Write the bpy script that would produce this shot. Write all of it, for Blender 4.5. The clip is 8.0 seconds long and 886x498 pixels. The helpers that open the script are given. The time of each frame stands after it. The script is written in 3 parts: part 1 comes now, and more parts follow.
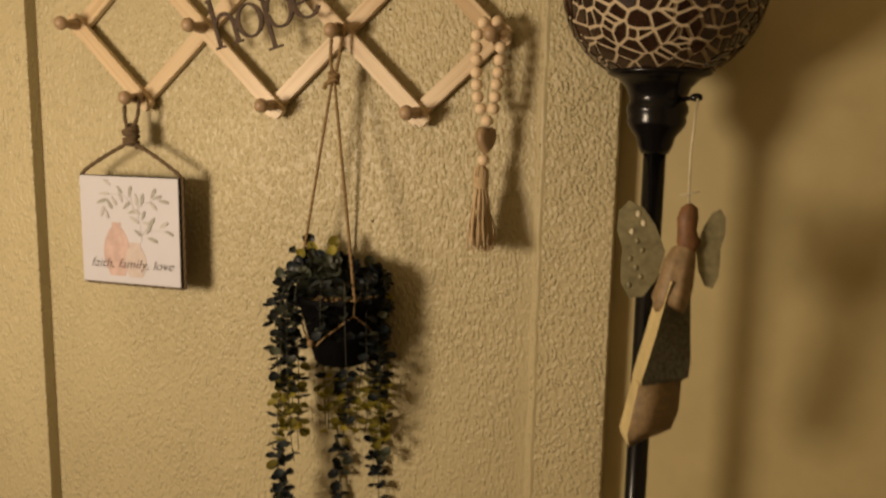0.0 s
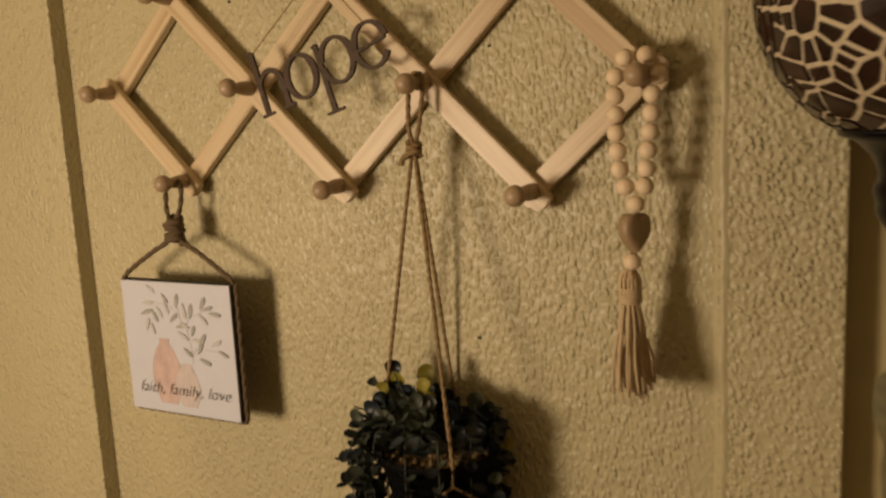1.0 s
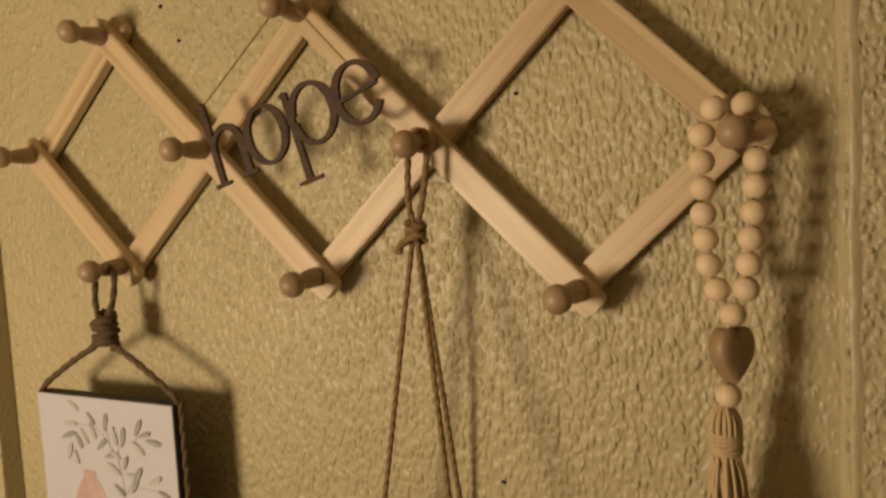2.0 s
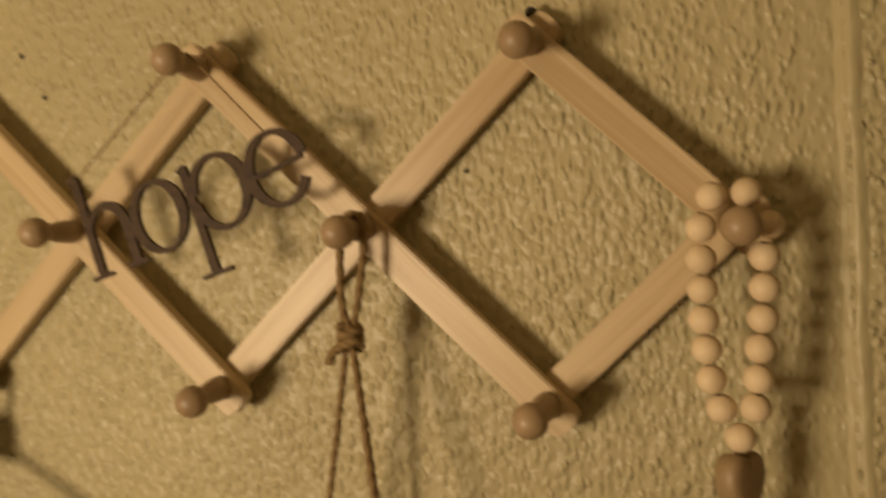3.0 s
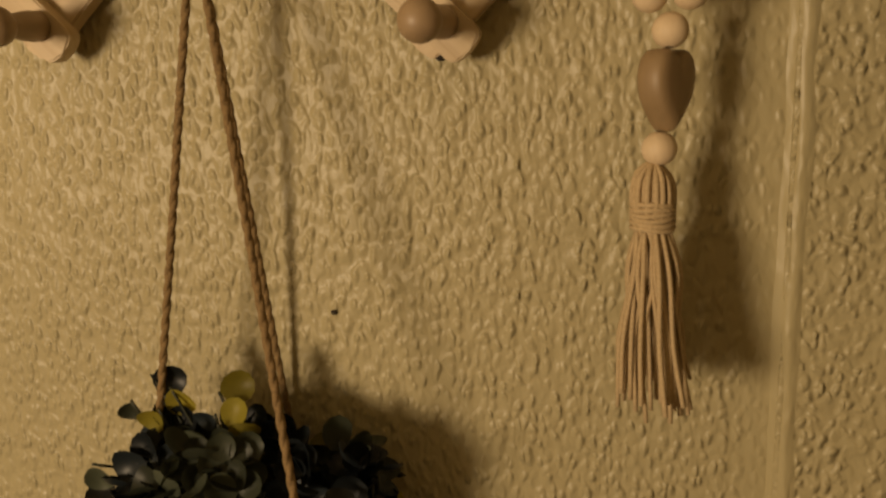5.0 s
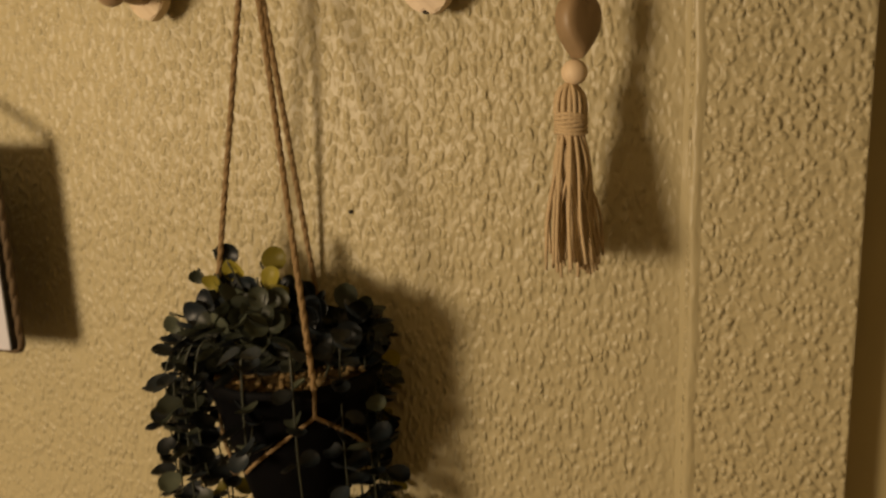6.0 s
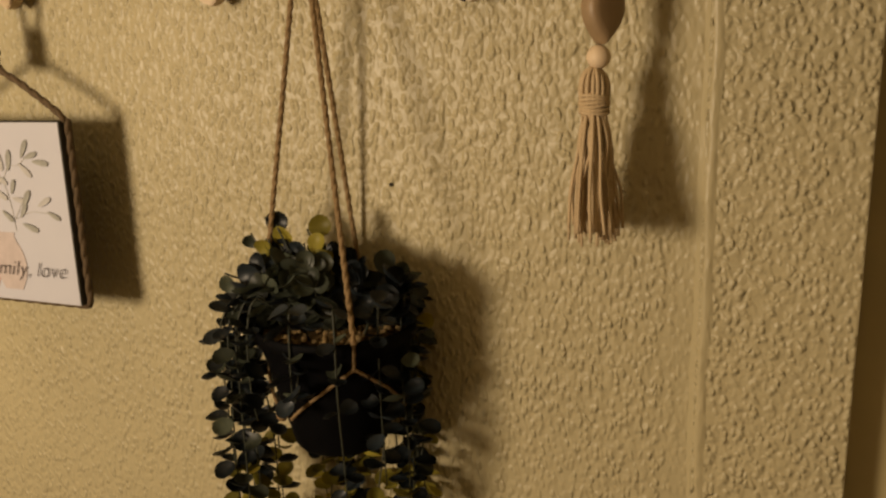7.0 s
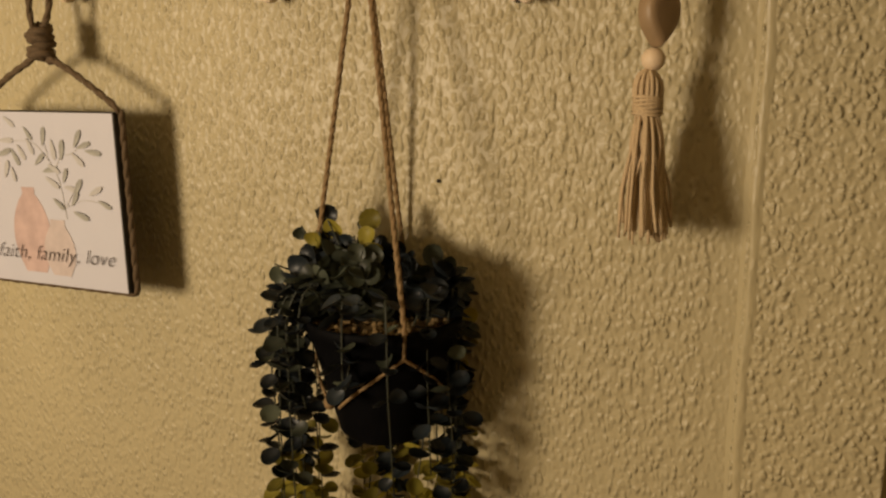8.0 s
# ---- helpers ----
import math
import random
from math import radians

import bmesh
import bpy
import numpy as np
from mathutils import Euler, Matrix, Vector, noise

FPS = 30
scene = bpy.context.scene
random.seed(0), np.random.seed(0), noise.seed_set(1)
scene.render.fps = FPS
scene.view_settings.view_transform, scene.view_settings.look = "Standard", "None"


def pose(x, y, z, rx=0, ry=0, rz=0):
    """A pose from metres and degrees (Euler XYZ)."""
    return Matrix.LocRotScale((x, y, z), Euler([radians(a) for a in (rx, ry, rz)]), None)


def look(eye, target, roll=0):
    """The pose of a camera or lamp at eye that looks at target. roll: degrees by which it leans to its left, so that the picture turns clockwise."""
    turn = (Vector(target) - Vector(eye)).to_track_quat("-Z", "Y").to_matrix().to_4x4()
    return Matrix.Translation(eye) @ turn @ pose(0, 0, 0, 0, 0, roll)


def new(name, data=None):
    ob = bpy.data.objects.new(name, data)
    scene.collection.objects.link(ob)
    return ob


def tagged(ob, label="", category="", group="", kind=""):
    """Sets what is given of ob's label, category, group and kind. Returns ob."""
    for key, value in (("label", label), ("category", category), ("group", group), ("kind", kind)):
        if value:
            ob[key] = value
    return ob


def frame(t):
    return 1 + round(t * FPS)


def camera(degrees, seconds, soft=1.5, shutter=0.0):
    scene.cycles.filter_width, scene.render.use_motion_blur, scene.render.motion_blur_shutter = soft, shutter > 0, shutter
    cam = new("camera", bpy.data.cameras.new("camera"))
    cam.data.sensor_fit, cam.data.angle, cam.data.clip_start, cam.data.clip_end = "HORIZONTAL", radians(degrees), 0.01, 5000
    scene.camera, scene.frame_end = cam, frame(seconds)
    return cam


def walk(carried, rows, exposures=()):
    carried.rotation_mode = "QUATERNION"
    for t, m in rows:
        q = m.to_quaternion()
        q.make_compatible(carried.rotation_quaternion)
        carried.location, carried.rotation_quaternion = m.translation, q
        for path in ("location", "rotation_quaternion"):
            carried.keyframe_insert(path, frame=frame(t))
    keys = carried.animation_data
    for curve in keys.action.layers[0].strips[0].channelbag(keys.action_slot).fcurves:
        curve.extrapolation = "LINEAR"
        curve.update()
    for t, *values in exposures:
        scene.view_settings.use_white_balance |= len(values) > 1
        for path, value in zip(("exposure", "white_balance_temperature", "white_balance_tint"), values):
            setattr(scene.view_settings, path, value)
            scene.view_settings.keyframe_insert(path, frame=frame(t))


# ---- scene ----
cam = camera(57.3, 8.0, 2.4, 0.4)
PATH = [
    (0, (0.302, -0.936, 1.47), (-0.252, 0.962, 1.171), 1.1),
    (0.5, (0.293, -0.785, 1.505), (-0.412, 1.064, 1.217), -0.6),
    (1, (0.238, -0.641, 1.543), (-0.674, 1.112, 1.239), -2.9),
    (1.5, (0.176, -0.55, 1.539), (-0.734, 1.217, 1.315), -3.1),
    (2.8, (0.097, -0.424, 1.592), (-0.66, 1.424, 1.498), -3.9),
    (3, (0.077, -0.42, 1.58), (-0.533, 1.484, 1.511), -3.1),
    (3.5, (0.066, -0.397, 1.545), (-0.298, 1.565, 1.415), -1.9),
    (4, (0.057, -0.393, 1.522), (-0.308, 1.565, 1.344), -1.5),
    (4.5, (0.056, -0.373, 1.489), (-0.274, 1.583, 1.234), -0.6),
    (5, (0.067, -0.362, 1.466), (-0.328, 1.55, 1.033), -2.1),
    (6.5, (0.178, -0.503, 1.426), (-0.524, 1.325, 1.022), -1.6),
    (7, (0.175, -0.502, 1.432), (-0.55, 1.308, 0.987), -1.6),
    (7.5, (0.166, -0.517, 1.426), (-0.562, 1.297, 1.003), -0.7),
    (8, (0.154, -0.524, 1.429), (-0.585, 1.283, 0.995), -0.4),
]
EXPOSURES = [(0, -0.08, 6450, 10), (0.5, -0.08, 6350, 10), (1, -0.34, 6500, 10), (1.5, -0.38, 6600, 10), (3, -0.40, 7200, 7), (4.5, -0.50, 7400, 8), (5.2, -0.50, 7400, 9), (6.3, -0.22, 6750, 9), (8, -0.20, 6500, 9)]
walk(cam, [(t, look(eye, target, roll)) for t, eye, target, roll in PATH], EXPOSURES)


# ---- light ----
world = bpy.data.worlds.new("room_air")
world.use_nodes = True
world.node_tree.nodes["Background"].inputs[0].default_value = (1.0, 0.78, 0.5, 1)
world.node_tree.nodes["Background"].inputs[1].default_value = 0.014
scene.world = world
bulb = new("room_lamp", bpy.data.lights.new("room_lamp", "POINT"))
bulb.data.energy, bulb.data.color, bulb.data.shadow_soft_size = 47.4, (1.0, 0.778, 0.54), 0.13
bulb.location = (-0.545, -0.99, 1.41)


# ---- materials ----
def material(name, colour, rough=0.6, metal=0.0):
    m = bpy.data.materials.new(name)
    m.use_nodes = True
    b = m.node_tree.nodes["Principled BSDF"]
    b.inputs["Base Color"].default_value = (*colour, 1)
    b.inputs["Roughness"].default_value = rough
    b.inputs["Metallic"].default_value = metal
    return m, m.node_tree.nodes, m.node_tree.links, b


def ramp(nodes, stops):
    r = nodes.new("ShaderNodeValToRGB")
    while len(r.color_ramp.elements) < len(stops):
        r.color_ramp.elements.new(0.5)
    for e, (p, c) in zip(r.color_ramp.elements, stops):
        e.position, e.color = p, (*c, 1)
    return r


def coords(nodes, links, scale, rot=(0, 0, 0), kind="Object"):
    tc, mp = nodes.new("ShaderNodeTexCoord"), nodes.new("ShaderNodeMapping")
    mp.inputs["Scale"].default_value, mp.inputs["Rotation"].default_value = scale, rot
    links.new(tc.outputs[kind], mp.inputs["Vector"])
    return mp.outputs["Vector"]


def noise_tex(nodes, links, vec, scale, detail=3.0, rough=0.5, distortion=0.0):
    n = nodes.new("ShaderNodeTexNoise")
    n.inputs["Scale"].default_value, n.inputs["Detail"].default_value = scale, detail
    n.inputs["Roughness"].default_value, n.inputs["Distortion"].default_value = rough, distortion
    links.new(vec, n.inputs["Vector"])
    return n.outputs["Fac"]


def calc(nodes, links, op, a, b=None, c=None):
    m = nodes.new("ShaderNodeMath")
    m.operation = op
    for i, v in enumerate((a, b, c)):
        if v is None:
            continue
        if isinstance(v, (int, float)):
            m.inputs[i].default_value = v
        else:
            links.new(v, m.inputs[i])
    return m.outputs[0]


def bump(nodes, links, bsdf, height, strength, distance):
    b = nodes.new("ShaderNodeBump")
    b.inputs["Strength"].default_value, b.inputs["Distance"].default_value = strength, distance
    links.new(height, b.inputs["Height"])
    links.new(b.outputs["Normal"], bsdf.inputs["Normal"])
    return b


def dull(m, level):
    m.node_tree.nodes["Principled BSDF"].inputs["Specular IOR Level"].default_value = level
    return m


def plaster(name, colour, size, depth, stretch=0.6, smooth_joint=False, rough=0.38):
    """Painted, rolled-on plaster: soft blobs a few millimetres wide, drawn out upright."""
    m, n, l, b = material(name, colour, rough)
    vec = coords(n, l, (1, 1, stretch))
    warp = n.new("ShaderNodeTexNoise")
    warp.inputs["Scale"].default_value, warp.inputs["Detail"].default_value = 0.6 / size, 1.0
    l.new(vec, warp.inputs["Vector"])
    bend = n.new("ShaderNodeVectorMath")
    bend.operation = "MULTIPLY_ADD"
    l.new(warp.outputs["Color"], bend.inputs[0])
    bend.inputs[1].default_value = (0.9 * size,) * 3
    l.new(vec, bend.inputs[2])
    cells = n.new("ShaderNodeTexVoronoi")
    cells.feature = "SMOOTH_F1"
    cells.inputs["Scale"].default_value, cells.inputs["Smoothness"].default_value = 1 / size, 0.6
    l.new(bend.outputs[0], cells.inputs["Vector"])
    pebble = n.new("ShaderNodeMapRange")
    pebble.interpolation_type = "SMOOTHSTEP"
    pebble.inputs["From Min"].default_value, pebble.inputs["From Max"].default_value = 0.66, 0.04
    l.new(cells.outputs["Distance"], pebble.inputs["Value"])
    keep = n.new("ShaderNodeMapRange")
    keep.interpolation_type = "SMOOTHSTEP"
    keep.inputs["From Min"].default_value, keep.inputs["From Max"].default_value = 0.36, 0.62
    l.new(noise_tex(n, l, vec, 0.42 / size, 2.0), keep.inputs["Value"])
    fine = noise_tex(n, l, vec, 2.2 / size, 2.0, 0.5)
    broad = noise_tex(n, l, vec, 0.30 / size, 2.0, 0.5)
    height = calc(n, l, "MULTIPLY", pebble.outputs["Result"], calc(n, l, "MULTIPLY_ADD", keep.outputs["Result"], 0.45, 0.40))
    worms = n.new("ShaderNodeMapRange")
    worms.interpolation_type = "SMOOTHSTEP"
    worms.inputs["From Min"].default_value, worms.inputs["From Max"].default_value = 0.28, 0.74
    l.new(noise_tex(n, l, bend.outputs[0], 0.80 / size, 0.5, 0.4, 0.0), worms.inputs["Value"])
    height = calc(n, l, "MULTIPLY_ADD", worms.outputs["Result"], 0.35, height)
    height = calc(n, l, "MULTIPLY_ADD", fine, 0.12, height)
    height = calc(n, l, "MULTIPLY_ADD", broad, 0.3, height)
    dull(m, 0.30)
    patch = noise_tex(n, l, coords(n, l, (1, 1, 1)), 7.0, 2.0)
    amount = calc(n, l, "MULTIPLY_ADD", patch, 0.9, 0.45)
    if smooth_joint:
        sx = n.new("ShaderNodeSeparateXYZ")
        tc = n.new("ShaderNodeTexCoord")
        l.new(tc.outputs["Object"], sx.inputs[0])
        mask = n.new("ShaderNodeMapRange")
        mask.interpolation_type = "SMOOTHSTEP"
        mask.inputs["From Min"].default_value, mask.inputs["From Max"].default_value = 0.114, 0.132
        mask.inputs["To Min"].default_value, mask.inputs["To Max"].default_value = 1.0, 0.45
        l.new(sx.outputs["X"], mask.inputs["Value"])
        amount = calc(n, l, "MULTIPLY", amount, mask.outputs["Result"])
        worn = n.new("ShaderNodeMapRange")
        worn.interpolation_type = "SMOOTHSTEP"
        worn.inputs["From Min"].default_value, worn.inputs["From Max"].default_value = -0.36, -0.12
        worn.inputs["To Min"].default_value, worn.inputs["To Max"].default_value = 0.95, 1.0
        l.new(sx.outputs["X"], worn.inputs["Value"])
        amount = calc(n, l, "MULTIPLY", amount, worn.outputs["Result"])
    height = calc(n, l, "MULTIPLY", height, amount)
    bump(n, l, b, height, 1.0, depth)
    stain = noise_tex(n, l, coords(n, l, (1, 1, 0.6)), 3.5, 4.0, 0.6)
    c = ramp(n, [(0.3, tuple(v * 0.90 for v in colour)), (0.7, tuple(min(1, v * 1.06) for v in colour))])
    l.new(stain, c.inputs["Fac"])
    l.new(c.outputs["Color"], b.inputs["Base Color"])
    return m


def grained(name, pale, dark, rough=0.55, along=(2.0, 70.0, 70.0)):
    m, n, l, b = material(name, pale, rough)
    vec = coords(n, l, along)
    info = n.new("ShaderNodeObjectInfo")
    shift = n.new("ShaderNodeVectorMath")
    shift.operation = "MULTIPLY_ADD"
    comb = n.new("ShaderNodeCombineXYZ")
    for i in range(3):
        l.new(info.outputs["Random"], comb.inputs[i])
    l.new(comb.outputs[0], shift.inputs[0])
    shift.inputs[1].default_value = (37, 91, 53)
    l.new(vec, shift.inputs[2])
    grain = noise_tex(n, l, shift.outputs[0], 1.6, 4.0, 0.6, 0.8)
    c = ramp(n, [(0.30, dark), (0.55, pale), (0.8, tuple(min(1, v * 1.12) for v in pale))])
    l.new(grain, c.inputs["Fac"])
    l.new(c.outputs["Color"], b.inputs["Base Color"])
    bump(n, l, b, grain, 0.25, 0.0006)
    return m


def fibre(name, pale, dark):
    m, n, l, b = material(name, pale, 0.85)
    f = noise_tex(n, l, coords(n, l, (1, 1, 1)), 900.0, 3.0, 0.7)
    c = ramp(n, [(0.3, dark), (0.7, pale)])
    l.new(f, c.inputs["Fac"])
    l.new(c.outputs["Color"], b.inputs["Base Color"])
    bump(n, l, b, f, 0.5, 0.0006)
    return m


def leafy(name, colour, see_through, rough=0.45):
    m, n, l, b = material(name, colour, rough)
    info = n.new("ShaderNodeObjectInfo")
    geo = n.new("ShaderNodeNewGeometry")
    both = calc(n, l, "FRACT", calc(n, l, "ADD", info.outputs["Random"], geo.outputs["Random Per Island"]))
    c = ramp(n, [(0.0, tuple(v * 0.5 for v in colour)), (0.7, tuple(v * 1.2 for v in colour)), (1.0, tuple(v * 2.4 for v in colour))])
    l.new(both, c.inputs["Fac"])
    l.new(c.outputs["Color"], b.inputs["Base Color"])
    dull(m, 0.3)
    tr, mix = n.new("ShaderNodeBsdfTranslucent"), n.new("ShaderNodeMixShader")
    l.new(c.outputs["Color"], tr.inputs["Color"])
    mix.inputs[0].default_value = see_through
    l.new(b.outputs[0], mix.inputs[1])
    l.new(tr.outputs[0], mix.inputs[2])
    l.new(mix.outputs[0], n["Material Output"].inputs["Surface"])
    return m


def mottled(name, colour, rough, scale=60.0, spread=0.25, metal=0.0, relief=0.0003):
    m, n, l, b = material(name, colour, rough, metal)
    f = noise_tex(n, l, coords(n, l, (1, 1, 1)), scale, 4.0, 0.6)
    c = ramp(n, [(0.3, tuple(v * (1 - spread) for v in colour)), (0.7, tuple(min(1, v * (1 + spread)) for v in colour))])
    l.new(f, c.inputs["Fac"])
    l.new(c.outputs["Color"], b.inputs["Base Color"])
    bump(n, l, b, f, 0.4, relief)
    return m


CREAM = (0.42, 0.362, 0.215)
M_WALL = plaster("cream_rolled_plaster", CREAM, 0.0038, 0.0019, 0.58, smooth_joint=True)
M_STRIP = plaster("cream_coarse_plaster", CREAM, 0.0040, 0.0023, 0.76)
M_JOINT = plaster("cream_smooth_plaster", CREAM, 0.0042, 0.0006, 0.4)
M_DOOR = mottled("cream_smooth_paint", (0.46, 0.385, 0.20), 0.5, 25.0, 0.05)
M_ROOM = mottled("plain_room_paint", (0.60, 0.53, 0.38), 0.8, 6.0, 0.06)
M_FLOOR = mottled("brown_carpet", (0.14, 0.1, 0.06), 0.95, 90.0, 0.3)
M_PINE = grained("pale_pine", (0.53, 0.41, 0.255), (0.40, 0.275, 0.145), 0.40)
M_PEG = grained("turned_birch", (0.32, 0.222, 0.130), (0.25, 0.168, 0.093), 0.46, (30.0, 30.0, 4.0))
M_BEAD = grained("raw_wood_bead", (0.66, 0.52, 0.35), (0.57, 0.435, 0.28), 0.6, (40.0, 40.0, 12.0))
M_HEART = grained("tan_wood_heart", (0.27, 0.185, 0.10), (0.21, 0.14, 0.07), 0.5, (40.0, 40.0, 8.0))
M_TWINE = fibre("jute_twine", (0.27, 0.175, 0.075), (0.13, 0.08, 0.033))
M_DTWINE = fibre("dark_jute_rope", (0.125, 0.080, 0.037), (0.050, 0.031, 0.013))
M_TASSEL = fibre("natural_linen_thread", (0.54, 0.41, 0.25), (0.38, 0.28, 0.155))
M_WORD = dull(grained("dark_brown_cut_wood", (0.062, 0.038, 0.023), (0.032, 0.019, 0.012), 0.6, (60.0, 60.0, 160.0)), 0.2)
M_PRINT = mottled("white_printed_paper", (0.46, 0.455, 0.50), 0.55, 30.0, 0.02)
M_EDGE = mottled("black_board_edge", (0.0144, 0.011, 0.0075), 0.7)
M_BLUSH = mottled("blush_print", (0.43, 0.31, 0.28), 0.6, 60.0, 0.16)
M_PEACH = mottled("peach_print", (0.45, 0.38, 0.36), 0.6, 60.0, 0.12)
M_SAGE = mottled("sage_print", (0.27, 0.265, 0.235), 0.6, 90.0, 0.4)
M_SAGE2 = mottled("pale_sage_print", (0.39, 0.375, 0.36), 0.6, 90.0, 0.15)
M_INK = mottled("brown_ink", (0.050, 0.036, 0.030), 0.6)
M_POT = dull(mottled("black_plastic_pot", (0.0022, 0.0022, 0.0026), 0.65, 60.0, 0.4), 0.05)
M_MOSS = mottled("dried_moss", (0.21, 0.14, 0.055), 0.9, 300.0, 0.5, 0.0, 0.002)
M_LEAF = leafy("blue_green_leaf", (0.0095, 0.0124, 0.0142), 0.05, 0.42)
M_LEAFO = leafy("dull_green_leaf", (0.040, 0.045, 0.030), 0.22)
M_LEAFY = leafy("yellow_green_leaf", (0.25, 0.215, 0.036), 0.5)
M_STEM = mottled("green_stem", (0.0216, 0.0242, 0.0116), 0.6)
M_BLACK = dull(mottled("black_enamel", (0.003, 0.003, 0.0035), 0.22, 30.0, 0.4), 0.3)
M_GROUT = mottled("cream_grout", (0.46, 0.37, 0.24), 0.8, 200.0, 0.12)
M_GLASS = mottled("dark_plum_glass", (0.0216, 0.0097, 0.0058), 0.12, 50.0, 0.5)
M_RIBBON = mottled("white_ribbon", (0.504, 0.4554, 0.3248), 0.7)
M_NAIL = mottled("dark_nail_hole", (0.0216, 0.0152, 0.0087), 0.8)
M_WING = mottled("grey_green_tin", (0.185, 0.165, 0.090), 0.45, 120.0, 0.3, 0.4)
M_GOWN = mottled("ivory_gown", (0.4464, 0.3588, 0.174), 0.6, 60.0, 0.15)
M_CAPE_SHADE = mottled("tan_wood_cape_and_skirt_shade", (0.20, 0.135, 0.065), 0.6, 140.0, 0.3)
M_LACE = mottled("grey_lace", (0.072, 0.069, 0.0464), 0.7, 250.0, 0.6)
M_HAIR = mottled("russet_wood", (0.144, 0.0655, 0.0232), 0.6, 90.0, 0.3)


# ---- building helpers ----
def mesh_of(name, bm, mat, smooth=True):
    bmesh.ops.recalc_face_normals(bm, faces=bm.faces)
    me = bpy.data.meshes.new(name)
    for f in bm.faces:
        f.smooth = smooth
    bm.to_mesh(me)
    bm.free()
    for m in mat if isinstance(mat, (list, tuple)) else (mat,):
        me.materials.append(m)
    return me


def part(name, bm, mat, parent=None, label="", smooth=True, at=None):
    ob = new(name, mesh_of(name, bm, mat, smooth))
    if at is not None:
        ob.matrix_basis = at
    if parent is not None:
        ob.parent = parent
    if label:
        tagged(ob, label)
    return ob


def shared(name, me, parent, m):
    ob = new(name, me)
    ob.parent = parent
    ob.matrix_basis = m
    return ob


def thing(name, place, label, category, group=""):
    ob = new(name)
    ob.location = place
    ob.empty_display_size = 0.02
    return tagged(ob, label, category, group)


def box(x0, x1, y0, y1, z0, z1, bevel=0.0, bm=None):
    bm = bm or bmesh.new()
    r = bmesh.ops.create_cube(bm, size=1.0)
    bmesh.ops.transform(bm, matrix=Matrix.Translation(((x0 + x1) / 2, (y0 + y1) / 2, (z0 + z1) / 2)) @ Matrix.Diagonal((x1 - x0, y1 - y0, z1 - z0, 1)), verts=r["verts"])
    if bevel:
        edges = list({e for v in r["verts"] for e in v.link_edges})
        bmesh.ops.bevel(bm, geom=edges, offset=bevel, segments=2, affect="EDGES", profile=0.5)
    return bm


def lathe(profile, n=24, bm=None, m=Matrix()):
    """Turns (radius, height) pairs round z."""
    bm = bm or bmesh.new()
    rings = []
    for r, z in profile:
        if r < 1e-6:
            rings.append([bm.verts.new(m @ Vector((0, 0, z)))])
        else:
            rings.append([bm.verts.new(m @ Vector((r * math.cos(2 * math.pi * i / n), r * math.sin(2 * math.pi * i / n), z))) for i in range(n)])
    for a, b in zip(rings, rings[1:]):
        for i in range(n):
            j = (i + 1) % n
            if len(a) == 1 and len(b) > 1:
                bm.faces.new((a[0], b[i], b[j]))
            elif len(b) == 1 and len(a) > 1:
                bm.faces.new((a[i], a[j], b[0]))
            elif len(a) > 1:
                bm.faces.new((a[i], a[j], b[j], b[i]))
    return bm


def smooth_path(points, steps=8):
    """Catmull-Rom through the points."""
    p = [Vector(q) for q in points]
    p = [p[0] * 2 - p[1]] + p + [p[-1] * 2 - p[-2]]
    out = []
    for a, b, c, d in zip(p, p[1:], p[2:], p[3:]):
        for k in range(steps):
            t = k / steps
            out.append(0.5 * (2 * b + (c - a) * t + (2 * a - 5 * b + 4 * c - d) * t * t + (3 * b - a - 3 * c + d) * t ** 3))
    return out + [p[-2]]


def frames_along(pts):
    side, out = None, []
    for i, p in enumerate(pts):
        d = (pts[min(i + 1, len(pts) - 1)] - pts[max(i - 1, 0)]).normalized()
        if side is None:
            side = d.orthogonal().normalized()
        side = (side - d * side.dot(d)).normalized()
        out.append((p, side, d.cross(side)))
    return out


def tube(bm, pts, r, n=7, taper=None):
    rings = []
    for i, (p, s, u) in enumerate(frames_along(pts)):
        rr = r if taper is None else r + (taper - r) * i / max(1, len(pts) - 1)
        rings.append([bm.verts.new(p + rr * (math.cos(2 * math.pi * k / n) * s + math.sin(2 * math.pi * k / n) * u)) for k in range(n)])
    for a, b in zip(rings, rings[1:]):
        for k in range(n):
            bm.faces.new((a[k], a[(k + 1) % n], b[(k + 1) % n], b[k]))
    bm.faces.new(rings[0][::-1])
    bm.faces.new(rings[-1])
    return bm


def resample(pts, step):
    out, left = [pts[0].copy()], step
    for a, b in zip(pts, pts[1:]):
        length = (b - a).length
        s = left
        while s < length:
            out.append(a.lerp(b, s / length))
            s += step
        left = s - length
    out.append(pts[-1].copy())
    return out


def rope(bm, pts, r, pitch=None, strands=2):
    """Twisted strands round a path."""
    pitch = pitch or 9 * r
    pts = resample([Vector(p) for p in pts], pitch / 7)
    base = frames_along(pts)
    for s in range(strands):
        line = []
        for i, (p, a, b) in enumerate(base):
            w = 2 * math.pi * (i / 7 + s / strands)
            line.append(p + 0.30 * r * (math.cos(w) * a + math.sin(w) * b))
        tube(bm, line, 0.76 * r, 7)
    return bm


def ball(bm, c, r, squash=(1, 1, 1), u=16, v=10):
    made = bmesh.ops.create_uvsphere(bm, u_segments=u, v_segments=v, radius=r)["verts"]
    bmesh.ops.transform(bm, matrix=Matrix.Translation(c) @ Matrix.Diagonal((*squash, 1)), verts=made)
    return made


